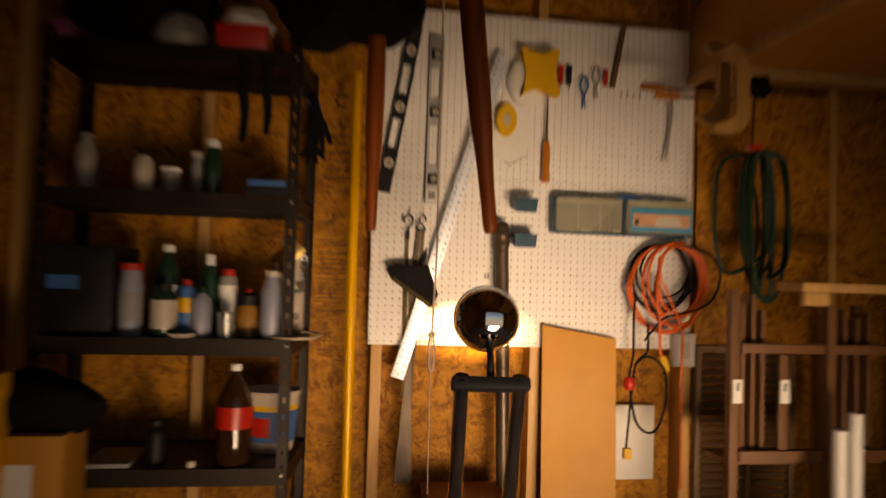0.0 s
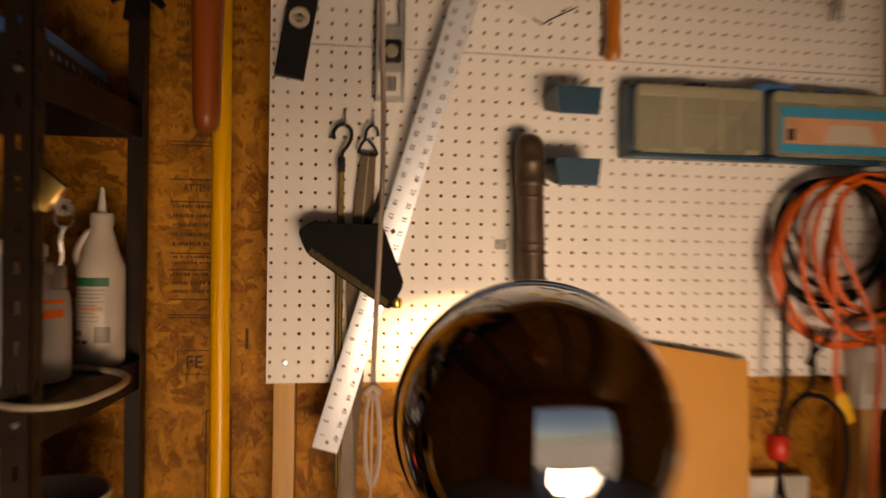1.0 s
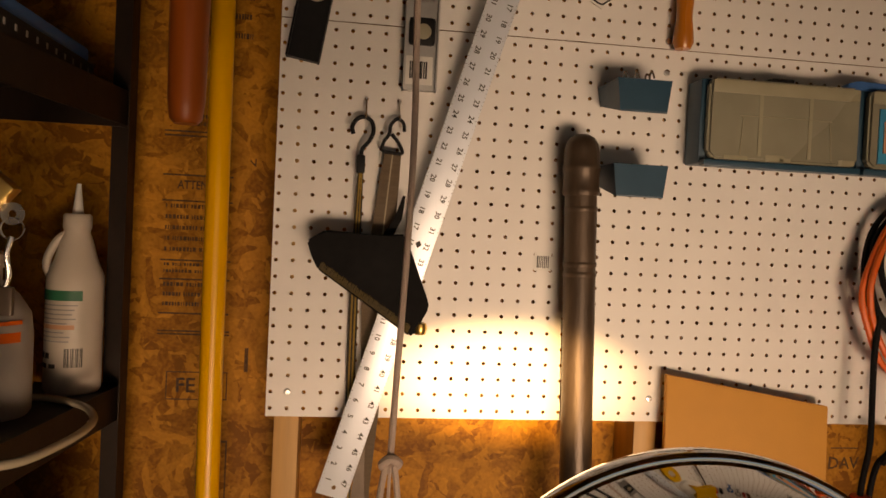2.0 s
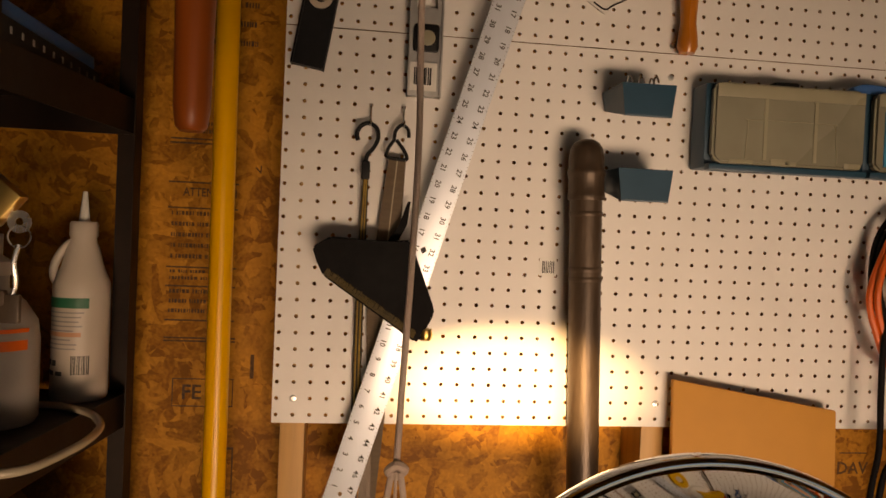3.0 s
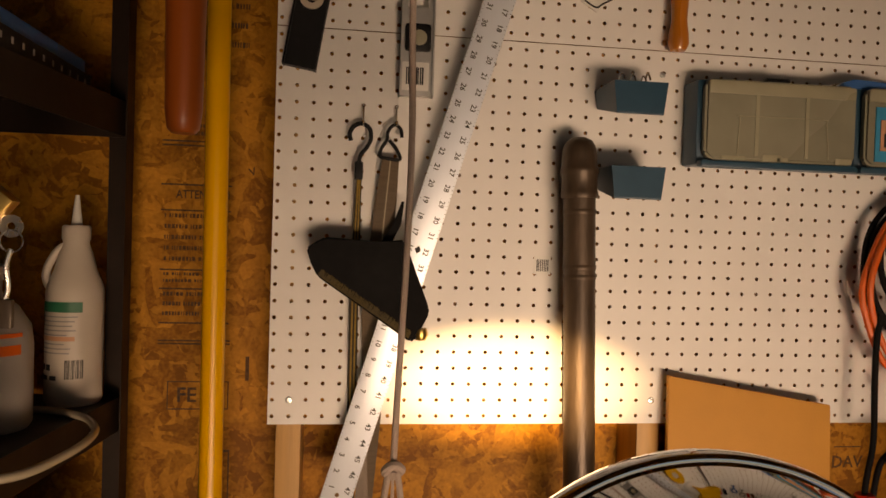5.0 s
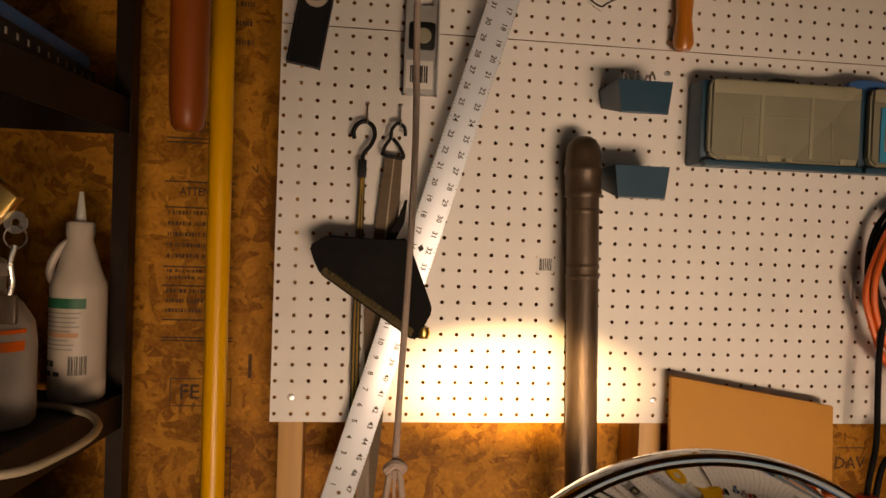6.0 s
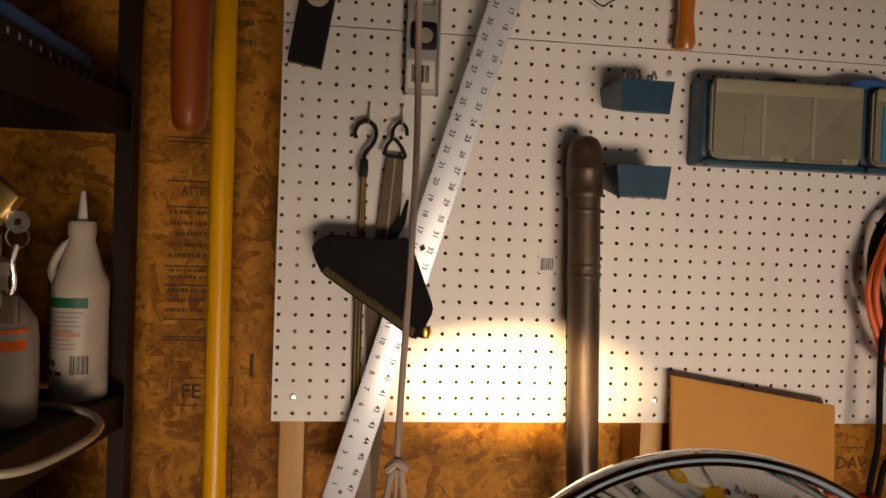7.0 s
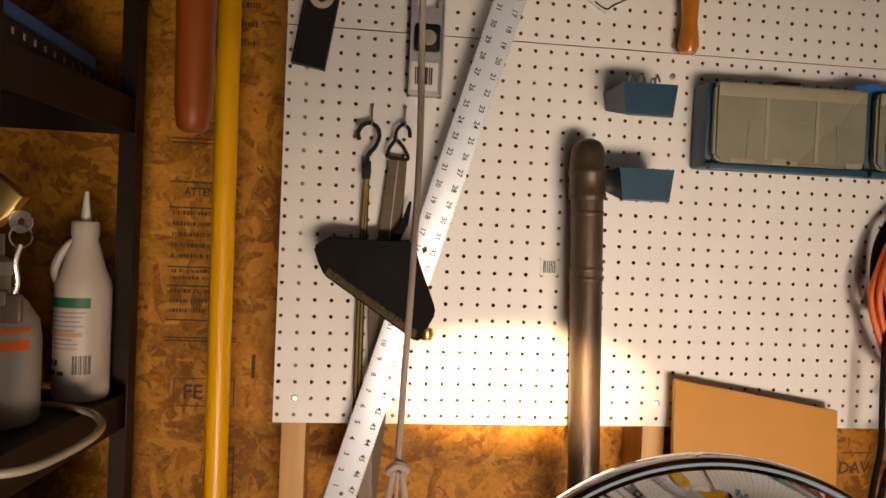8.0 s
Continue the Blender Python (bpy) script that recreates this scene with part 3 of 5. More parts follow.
for ob in (jug, spray, loop_of_tubing):
    ob.location.z -= 0.01
bottle("drink_bottle", -0.318, -0.31, 1.155, 0.034, 0.205, M["bluegrey"], M["jug"], "pale grey-blue plastic bottle on the steel shelf", 0.55, 0.09)
bottle("lamp_oil_bottle", -0.735, -0.28, 1.155, 0.034, 0.215, M["bluegrey"], M["red"], "grey plastic bottle with a pale cap on the shelf", 0.8, 0.1, M["grey"])
bottle("sauce_bottle", -0.645, -0.22, 1.155, 0.036, 0.275, M["greenglass"], M["paper"], "dark bottle with a tall neck and white label", 0.38, 0.08, M["paper"], (0.12, 0.55))
bottle("polish_bottle", -0.632, -0.31, 1.155, 0.038, 0.155, M["greenglass"], M["black"], "dark green bottle with a broad pale label", 0.5, 0.12, M["jug"], (0.15, 0.7))
bottle("oil_can", -0.572, -0.29, 1.155, 0.024, 0.17, M["bluebr"], M["red"], "blue and yellow spray can with a small red cap", 0.45, 0.1, M["yellowpl"], (0.42, 0.68), "can", 0.8)
bottle("squeeze_bottle", -0.525, -0.31, 1.155, 0.030, 0.15, M["bluegrey"], M["greenglass"], "grey squeeze bottle with a narrow top", 0.3, 0.12)
bottle("wine_bottle", -0.522, -0.2, 1.155, 0.028, 0.25, M["greenglass"], M["paper"], "dark green glass bottle with a white cap", 0.42, 0.14)
bottle("spray_can", -0.465, -0.2, 1.155, 0.028, 0.205, M["grey"], M["red"], "grey aerosol can with a red cap", 0.6, 0.14, M["paper"], (0.2, 0.75), "can", 0.82)
tin = thing("metal_tin", (-0.452, -0.31, 1.155), "small shiny metal tin with a lid", "tin")
part("body", lathe([(0, 0), (0.026, 0), (0.026, 0.062), (0, 0.062)], (-0.452, -0.31, 1.155), 24), M["zinc"], tin)
part("lid", lathe([(0, 0), (0.028, 0), (0.028, 0.012), (0.024, 0.014), (0, 0.014)], (-0.452, -0.31, 1.217), 24), M["zinc"], tin)
amb = thing("amber_jar", (-0.395, -0.25, 1.155), "amber plastic jar with a black and red lid", "jar")
part("body", lathe([(0, 0), (0.036, 0), (0.037, 0.07), (0.033, 0.09), (0.03, 0.095), (0, 0.095)], (-0.395, -0.25, 1.155), 24), M["amber"], amb)
part("lid", lathe([(0, 0), (0.034, 0), (0.034, 0.03), (0.024, 0.037), (0, 0.037)], (-0.395, -0.25, 1.25), 24), M["black"], amb)
part("cap", lathe([(0, 0), (0.011, 0), (0.009, 0.014), (0, 0.014)], (-0.395, -0.25, 1.287), 14), M["red"], amb)
solo("dish", lathe([(0, 0), (0.03, 0), (0.045, 0.012), (0.044, 0.014), (0.03, 0.004), (0, 0.004)], (-0.57, -0.345, 1.155), 24), M["jug"], "shallow white dish on the shelf", "dish")
case = thing("tool_case", (-0.87, -0.2, 1.155), "black plastic tool case with a blue label", "case")
part("body", box(-0.972, -0.775, -0.33, -0.04, 1.156, 1.42, 0.012), M["black"], case)
part("label", box(-0.955, -0.87, -0.3325, -0.33, 1.29, 1.33), M["bluebr"], case, "faded blue label")

# upper shelf, z 1.585
bt = thing("blue_tray", (-0.33, -0.22, 1.585), "blue plastic tray with black slotted sides", "tray")
part("body", box(-0.405, -0.252, -0.366, -0.06, 1.586, 1.612, 0.002), M["black"], bt)
part("lid", box(-0.40, -0.257, -0.36, -0.066, 1.612, 1.632, 0.004), M["bluebr"], bt)
for k in range(11):
    y = -0.345 + 0.026 * k
    part("slot", box(-0.2522, -0.2512, y, y + 0.004, 1.596, 1.603), M["grey"], bt, smooth=None)
bottle("cleaner_bottle", -0.715, -0.28, 1.585, 0.028, 0.13, M["jug"], M["black"], "pale cleaner bottle with a dark cap", 0.45, 0.14)
bottle("green_bottle", -0.515, -0.28, 1.585, 0.027, 0.17, M["greenglass"], M["paper"], "dark green bottle with a white cap", 0.6, 0.13)
bottle("small_jar", -0.56, -0.22, 1.585, 0.03, 0.14, M["grey"], M["jug"], "cloudy jar with a white lid", 0.8, 0.14)
bottle("tall_bottle", -0.90, -0.22, 1.585, 0.03, 0.18, M["spray"], M["grey"], "dim cloudy bottle at the back of the shelf", 0.5, 0.1)
bottle("clear_jar", -0.645, -0.24, 1.585, 0.028, 0.085, M["grey"], M["paper"], "squat jar with a pale lid", 0.85, 0.16)
gl = thing("work_gloves", (-0.38, -0.38, 1.98), "pair of black work gloves hanging from the shelf", "gloves")
part("glove", tube([(-0.415, -0.382, 1.985), (-0.418, -0.386, 1.90), (-0.412, -0.386, 1.82), (-0.418, -0.384, 1.74)], (0.024, 0.012), 10, flat=0.5), M["cloth"], gl)
part("glove", tube([(-0.352, -0.382, 1.985), (-0.350, -0.386, 1.90), (-0.345, -0.386, 1.82), (-0.35, -0.384, 1.765)], (0.022, 0.011), 10, flat=0.5), M["cloth"], gl)

gb = thing("rubber_glove", (-0.215, -0.05, 1.96), "black work glove with blue cuff hanging by the shelf post", "glove")
part("palm", tube([(-0.225, -0.05, 1.97), (-0.215, -0.055, 1.92), (-0.205, -0.055, 1.87)], (0.016, 0.03), 10, flat=0.5), M["cloth"], gb)
for k, (dx, dz) in enumerate(((-0.055, -0.02), (-0.035, -0.085), (-0.008, -0.10), (0.02, -0.085), (0.045, -0.05))):
    part("finger", tube([(-0.205 + dx * 0.3, -0.055, 1.88), (-0.205 + dx * 0.7, -0.058, 1.86 + dz * 0.5), (-0.205 + dx, -0.055, 1.855 + dz)], (0.013, 0.007), 8), M["cloth"], gb)
part("cuff", tube([(-0.245, -0.05, 1.945), (-0.225, -0.055, 1.94), (-0.20, -0.05, 1.935)], 0.006, 8), M["bluebr"], gb, "blue cuff")
gc = thing("rubber_glove", (-0.215, -0.04, 1.84), "black crumpled work glove hanging by the shelf post", "glove")
part("palm", tube([(-0.222, -0.03, 1.84), (-0.225, -0.035, 1.80), (-0.22, -0.035, 1.775)], (0.010, 0.026), 10, flat=0.5), M["cloth"], gc)
for k, (dx, dz) in enumerate(((-0.045, -0.02), (-0.02, -0.05), (0.012, -0.045), (0.04, -0.025))):
    part("finger", tube([(-0.22 + dx * 0.3, -0.035, 1.785), (-0.22 + dx, -0.035, 1.78 + dz)], (0.012, 0.006), 8), M["cloth"], gc)

# top shelf, z 2.02
rb = thing("red_bin", (-0.43, -0.27, 2.02), "red plastic bin stuffed with pale rags", "bin")
part("body", box(-0.515, -0.355, -0.36, -0.18, 2.021, 2.10, 0.006, taper=(0.85, 0.85)), M["red"], rb)
rag = lathe([(0, 0), (0.075, 0), (0.085, 0.03), (0.06, 0.06), (0.02, 0.07), (0, 0.068)], (-0.43, -0.27, 2.098), 18)
for v in rag.verts:
    v.co += 0.018 * noise.noise_vector(v.co * 22)
part("rag", rag, M["paper"], rb, "crumpled pale rag")
cup = lathe([(0, 0), (0.024, 0), (0.028, 0.05), (0.026, 0.05), (0.022, 0.004), (0, 0.004)], (-0.285, -0.33, 2.021), 20)
solo("steel_cup", cup, M["chrome"], "small shiny steel cup on the top shelf", "cup")
solo("pink_tub", box(-0.972, -0.915, -0.36, -0.28, 2.021, 2.07, 0.006, taper=(0.85, 0.85)), M["purple"], "dull pink plastic tub on the top shelf", "tub")
net = lathe([(0, 0), (0.07, 0), (0.085, 0.04), (0.06, 0.10), (0.02, 0.115), (0, 0.11)], (-0.62, -0.28, 2.02), 20)
for v in net.verts:
    v.co += 0.02 * noise.noise_vector(v.co * 16)
solo("plastic_bag", net, M["grey"], "crumpled grey plastic bag on the top shelf", "bag")


def sack(name, c, r, label, category, material, seed=0.0, squash=(1, 1, 1)):
    bm = bmesh.new()
    bmesh.ops.create_icosphere(bm, subdivisions=4, radius=1)
    for v in bm.verts:
        n = v.co.copy()
        k = 1 + 0.22 * noise.noise(n * 1.8 + Vector((seed, 0, 0))) + 0.09 * noise.noise(n * 5 + Vector((0, seed, 0))) + 0.03 * noise.noise(n * 14)
        v.co = Vector([c[i] + r * squash[i] * n[i] * k for i in range(3)])
    return solo(name, bm, material, label, category, smooth=60)


sack("black_bag", (-0.14, -0.44, 2.215), 0.26, "large slumped black bag hanging over the top shelf end", "bag", M["cloth"], 3.1, (0.95, 0.7, 0.72))
sack("folded_tarp", (-0.76, -0.2, 2.19), 0.2, "dark folded tarp on the top shelf", "tarp", M["cloth"], 7.7, (1.1, 0.8, 0.8))

# low shelf, z 0.775
bk = thing("white_bucket", (-0.295, -0.14, 0.775), "white plastic bucket with a blue and red label", "bucket")
bko = part("body", lathe([(0, 0.003), (0.068, 0), (0.07, 0.004), (0.088, 0.185), (0.091, 0.186), (0.091, 0.196), (0.087, 0.196), (0.084, 0.185), (0.068, 0.01), (0, 0.01)], (-0.318, -0.14, 0.776), 36), M["jug"], bk)
for k, (z0, z1, mm) in enumerate(((0.035, 0.135, "bluebr"), (0.135, 0.152, "yellowpl"))):
    ra, rb_ = 0.07 + 0.018 * z0 / 0.185, 0.07 + 0.018 * z1 / 0.185
    part("label", lathe([(ra + 0.0002, z0), (ra + 0.001, z0), (rb_ + 0.001, z1), (rb_ + 0.0002, z1)], (-0.318, -0.14, 0.776), 36), M[mm], bko, "printed band")
part("label", wrap(-0.318, -0.14, 0.082, -50, 0, 0.83, 0.895), M["red"], bko, "red label patch")
cb = thing("soda_bottle", (-0.415, -0.31, 0.775), "large soda bottle with a red label, part full", "bottle")
cbo = part("body", lathe([(0, 0), (0.045, 0), (0.052, 0.012), (0.054, 0.07), (0.05, 0.11), (0.054, 0.15), (0.052, 0.19), (0.03, 0.245), (0.014, 0.268), (0.014, 0.285), (0, 0.285)], (-0.415, -0.31, 0.776), 28), M["cola"], cb)
part("label", lathe([(0.0545, 0.11), (0.0552, 0.11), (0.0552, 0.175), (0.0545, 0.175)], (-0.415, -0.31, 0.776), 28), M["red"], cbo, "glossy red label")
part("cap", lathe([(0, 0), (0.016, 0), (0.016, 0.02), (0, 0.02)], (-0.415, -0.31, 1.055), 18), M["paper"], cb)
bottle("dark_bottle", -0.64, -0.3, 0.775, 0.03, 0.13, M["black"], M["black"], "small dark bottle among shelf clutter", 0.5, 0.12)
solo("paper_pad", box(-0.83, -0.70, -0.36, -0.16, 0.776, 0.79, 0.002), M["grey"], "grey pad of papers lying on the shelf", "paper")
solo("bottle_cap", lathe([(0, 0), (0.014, 0), (0.013, 0.016), (0, 0.016)], (-0.53, -0.345, 0.776), 16), M["jug"], "loose white bottle cap on the shelf", "cap")

# beside the shelving
sack("black_seat_cover", (-0.90, -0.52, 0.99), 0.15, "black cloth bundle draped over a box", "cloth", M["cloth"], 1.3, (1.15, 0.7, 0.55))
bx = thing("carton", (-0.87, -0.53, 0), "brown carton with pale labels standing on the floor", "carton")
part("body", box(-0.945, -0.79, -0.62, -0.44, 0, 0.93, 0.003), M["ply"], bx)
part("label", box(-0.93, -0.86, -0.623, -0.62, 0.70, 0.86), M["paper"], bx, "pale printed label")
solo("yellow_post", box(-1.0, -0.925, -0.66, -0.60, 0, 1.09, 0.004), M["yellow"], "yellow painted board standing on the floor", "board")

# ---------------------------------------------------------------- tall things by the pegboard
solo("yellow_pole", tube([(-0.064, -0.105, 0.0), (-0.0775, -0.085, 2.05)], 0.0158, 14), M["yellow"], "long yellow painted pole leaning on the wall", "pole")


def bat(x, y, z, lean, top, label):
    """A turned bat hanging tip down from the rafters, with a rounded end."""
    prof = [(0, 0), (0.010, 0.0), (0.0135, 0.004), (0.0155, 0.02), (0.0165, 0.10), (0.0185, 0.16), (0.0235, 0.23), (0.026, 0.32), (0.0265, 0.6), (0.025, top - z), (0, top - z)]
    return solo("wooden_bat", lathe(prof, segs=28, m=Matrix.Translation((x, y, z)) @ Matrix.Rotation(lean, 4, "Y")), M["redwood"], label, "bat", "hanging bats")


bat(0.190, -1.07, 1.457, -0.115, 2.76, "red-stained turned wooden bat hanging from a rafter")
bat(-0.0326, -0.47, 1.486, 0.0, 2.76, "red-stained turned wooden bat hanging from a rafter")

rope = thing("hanging_cord", (0.16, -0.45, 2.6), "thin grey cord with a looped knot hanging from a rafter", "cord")
part("line", tube([(0.163, -0.45, 2.755), (0.163, -0.45, 1.75), (0.1665, -0.452, 1.5), (0.1645, -0.455, 1.38), (0.1605, -0.456, 1.27), (0.158, -0.456, 1.19)], 0.0031, 8), M["rope"], rope)
part("knot", tube([(0.1655, -0.456, 1.187), (0.158, -0.461, 1.193), (0.151, -0.456, 1.186), (0.158, -0.451, 1.18)], 0.0045, 8, closed=True), M["rope"], rope)
part("loop", tube([(0.154, -0.456, 1.185), (0.1495, -0.456, 1.15), (0.151, -0.456, 1.10), (0.158, -0.456, 1.075), (0.166, -0.456, 1.10), (0.1665, -0.456, 1.15), (0.162, -0.456, 1.185)], 0.0031, 8), M["rope"], rope)
part("tail", tube([(0.158, -0.456, 1.185), (0.157, -0.457, 1.0), (0.159, -0.456, 0.72)], 0.0016, 6), M["rope"], rope)

pipe = thing("iron_pipe", (0.5087, -0.05, 0), "old dark iron pipe with a capped end, standing upright", "pipe")
pm = Matrix.Translation((0.5087, -0.05, 0.0)) @ Matrix.Rotation(-0.033, 4, "Y")
part("shaft", lathe([(0, 0), (0.0245, 0), (0.0245, 1.49), (0, 1.49)], segs=32, m=pm), M["iron"], pipe)
part("end_cap", lathe([(0, 1.47), (0.0275, 1.47), (0.0285, 1.473), (0.0285, 1.479), (0.0272, 1.482), (0.0272, 1.505), (0.0292, 1.508), (0.0292, 1.515), (0.0272, 1.518), (0.0270, 1.535), (0.0245, 1.549), (0.019, 1.558), (0.010, 1.563), (0, 1.564)], segs=32, m=pm), M["iron"], pipe)
for z in (1.345, 1.36, 1.445):
    part("band", lathe([(0, z), (0.0249, z), (0.0258, z + 0.002), (0.0258, z + 0.006), (0.0249, z + 0.008), (0, z + 0.008)], segs=32, m=pm), M["iron"], pipe)

bd = slab([(0.626, 0.0), (0.909, 0.0), (0.909, 1.144), (0.626, 1.191)], -0.016, -0.006, 0.001)
for v in bd.verts:
    v.co.y -= 0.012 + (1.19 - v.co.z) * 0.05
board = solo("fibreboard_sheet", bd, M["ply"], "brown fibreboard offcut with a slanted top leaning on the wall", "board")
rbx = thing("red_toolbox", (0.34, -0.12, 0), "dull red steel cabinet under the pegboard", "cabinet")
part("body", box(0.2, 0.47, -0.2, -0.01, 0.0, 0.60, 0.006), mat("dull_red_steel", (0.16, 0.05, 0.035), 0.5, 0.2, 0.2, 30), rbx)
part("lid", box(0.195, 0.475, -0.205, -0.006, 0.601, 0.622, 0.004), mat("dull_red_lid", (0.18, 0.07, 0.05), 0.5, 0.2, 0.2, 30), rbx)
saw = slab([(0.138, 1.09), (0.146, 1.09), (0.165, 0.62), (0.10, 0.62)], -0.014, -0.012)
solo("hand_saw", saw, M["iron"], "dark steel saw blade hanging under the pegboard", "saw")

# ---------------------------------------------------------------- on the pegboard


def hook(x, z, reach=0.03):
    return tube([(x, 0.004, z), (x, -0.006, z), (x, -0.010, z - 0.008), (x, -0.010, z - 0.026), (x, -0.012, z - 0.032), (x, -reach, z - 0.034), (x, -reach - 0.004, z - 0.026)], 0.0015, 6, steps=3)


def screw(i, j):
    bm = lathe([(0, 0), (0.0055, 0), (0.0048, 0.0022), (0.002, 0.003), (0, 0.0022)], segs=14, m=Matrix.Translation((i * IN, -0.0002, ZB + j * IN)) @ Matrix.Rotation(radians(90), 4, "X"))
    solo("screw", bm, M["zinc"], "round-headed zinc screw in the pegboard", "screw", "pegboard screws")


for i, j in ((1, 1), (24, 1), (24, 22), (24, 24), (0.6, 24), (47, 22), (47, 44), (1, 44), (24, 46)):
    screw(i, j)


def plate_with_holes(w, length, holes, y0, y1):
    """A bar (x across, z along from 0) with rectangular windows."""
    bm = bmesh.new()
    z = 0.0
    for a, b, hw in holes + [(length, length, 0)]:
        box(-w / 2, w / 2, y0, y1, z, a, bm=bm)
        if b > a:
            for s in (-1, 1):
                box(min(s * w / 2, s * hw / 2), max(s * w / 2, s * hw / 2), y0, y1, a, b, bm=bm)
        z = b
    return bm


def spirit_level(x, z, lean, w, length, body, vials, slots, name, label):
    m = Matrix.Translation((x, 0, z)) @ Matrix.Rotation(lean, 4, "Y")
    t = thing(name, (x, -0.012, z), label, "level")
    frame_ = plate_with_holes(w, length, [(a, b, w * 0.62) for a, b in slots], -0.020, -0.006)
    for s in (-1, 1):
        box(s * w / 2 - 0.003 if s > 0 else -w / 2, w / 2 if s > 0 else -w / 2 + 0.003, -0.0245, -0.002, 0, length, bm=frame_)
    frame_.transform(m)
    part("frame", frame_, body, t)
    for v in vials:
        c = m @ Matrix.Translation((0, -0.0215, v)) @ Matrix.Rotation(radians(90), 4, "X")
        if body is not M["black"]:
            ring = part("vial_mount", box(-0.020, 0.020, -0.0235, -0.018, v - 0.021, v + 0.021, 0.006, m=m), M["black"], t)
            # Pale disc stands for the whitish reflection on the black vial block.
            part("vial", lathe([(0, 0), (0.009, 0), (0.012, 0.001), (0.009, 0.002), (0, 0.002)], segs=16, m=m @ Matrix.Translation((0.002, -0.0235, v)) @ Matrix.Rotation(radians(90), 4, "X")), M["lidrib"], ring)
            continue
        ring = part("vial_mount", lathe([(0.008, 0), (w * 0.36, 0), (w * 0.36, 0.003), (0.010, 0.003)], segs=24, m=c), M["jug"], t)
        part("vial", lathe([(0, 0), (0.0045, 0), (0.0045, w * 0.5), (0, w * 0.5)], segs=10, m=m @ Matrix.Translation((-w * 0.25, -0.021, v)) @ Matrix.Rotation(radians(90), 4, "Y")), M["tube"], ring)
    return t, m


spirit_level(0.028, 1.652, 0.163, 0.05, 0.615, M["black"], (0.105, 0.31, 0.52), ((0.16, 0.27), (0.36, 0.47)), "black_level", "black spirit level with round vials hanging askew")
lev, lm2 = spirit_level(0.206, 1.618, 0.0, 0.052, 0.615, M["alulev"], (0.088, 0.33, 0.54), ((0.135, 0.28), (0.38, 0.49)), "aluminium_level", "dull aluminium spirit level hanging upright")
tag = part("label", box(0.183, 0.224, -0.0255, -0.0245, 1.625, 1.668), M["paper"], lev, "white barcode sticker")
bc2 = box(0.189, 0.191, -0.0262, -0.0256, 1.634, 1.66)
for k in range(1, 9):
    box(0.189 + 0.003 * k, 0.1905 + 0.003 * k + (k % 3) * 0.0006, -0.0262, -0.0256, 1.634, 1.66, bm=bc2)
part("barcode", bc2, M["ink"], tag)

# four-foot straightedge, numbered in inches from both ends
RX, RY, RZ = 0.0989, -0.028, 0.9930
LEAN = 0.2865
RM = Matrix.Translation((RX, RY, RZ)) @ Matrix.Rotation(LEAN, 4, "Y") @ Matrix.Rotation(0.028, 4, "X")
rule = thing("straightedge", (RX, RY, RZ), "long aluminium straightedge with black inch numbers, hanging askew", "ruler")
rbody = box(-0.0235, 0.0235, -0.0012, 0.0012, 0, 48 * IN, 0.0004)
rbody.transform(RM)
rbar = part("blade", rbody, M["alu"], rule)
for n in range(1, 48):
    for k, text in ((-1, str(n)), (1, str(48 - n))):
        one = bmesh.new()
        one.from_mesh(glyphs(text))
        one.transform(RM @ Matrix.Translation((k * 0.0125, -0.0016, n * IN)) @ Matrix.Rotation(radians(90), 4, "Y") @ Matrix.Rotation(radians(90), 4, "X") @ Matrix.Diagonal((0.0115, 0.0115, 0.0115, 1)))
        part("number", one, M["ink"], rbar, smooth=None)
tick = bmesh.new()
for n in range(0, 48 * 4):
    w = 0.0035 if n % 4 == 0 else 0.002
    for s in (-1, 1):
        x0, x1 = sorted((s * 0.0233, s * (0.0233 - w)))
        box(x0, x1, -0.0016, -0.0013, n * IN / 4 - 0.00015, n * IN / 4 + 0.00015, bm=tick)
tick.transform(RM)
tagged(part("graduation", tick, M["ink"], rbar, "fine stamped graduation marks", smooth=None), kind="stuff")
part("mark", slab([(0, -0.006), (0.005, 0), (0, 0.006), (-0.005, 0)], -0.0017, -0.0013, m=RM @ Matrix.Translation((0, 0, 16 * IN))), M["ink"], rbar)
part("hole", lathe([(0, 0), (0.0032, 0), (0.0032, 0.0006), (0, 0.0006)], segs=12, m=RM @ Matrix.Translation((0, -0.0012, 0.6 * IN)) @ Matrix.Rotation(radians(90), 4, "X")), M["pegcore"], rbar)

# elastic cord and luggage strap on wire hooks
for i, (hx, hz) in enumerate(((5 * IN, ZB + 19 * IN), (7 * IN, ZB + 19 * IN))):
    solo("peg_hook", hook(hx, hz, 0.024), M["zinc"], "small bright wire hook in the pegboard", "hook", "peg hooks")
bun = thing("bungee_cord", (0.124, -0.02, 1.56), "black and gold elastic cord with a plastic hook", "bungee cord")
part("hook", tube([(0.109, -0.02, 1.545), (0.107, -0.02, 1.556), (0.113, -0.02, 1.567), (0.124, -0.02, 1.5715), (0.136, -0.02, 1.565), (0.139, -0.02, 1.55), (0.133, -0.02, 1.535), (0.124, -0.02, 1.524), (0.122, -0.02, 1.512)], 0.0033, 10), M["black"], bun)
part("ferrule", box(0.1155, 0.1285, -0.027, -0.013, 1.486, 1.514, 0.003), M["black"], bun)
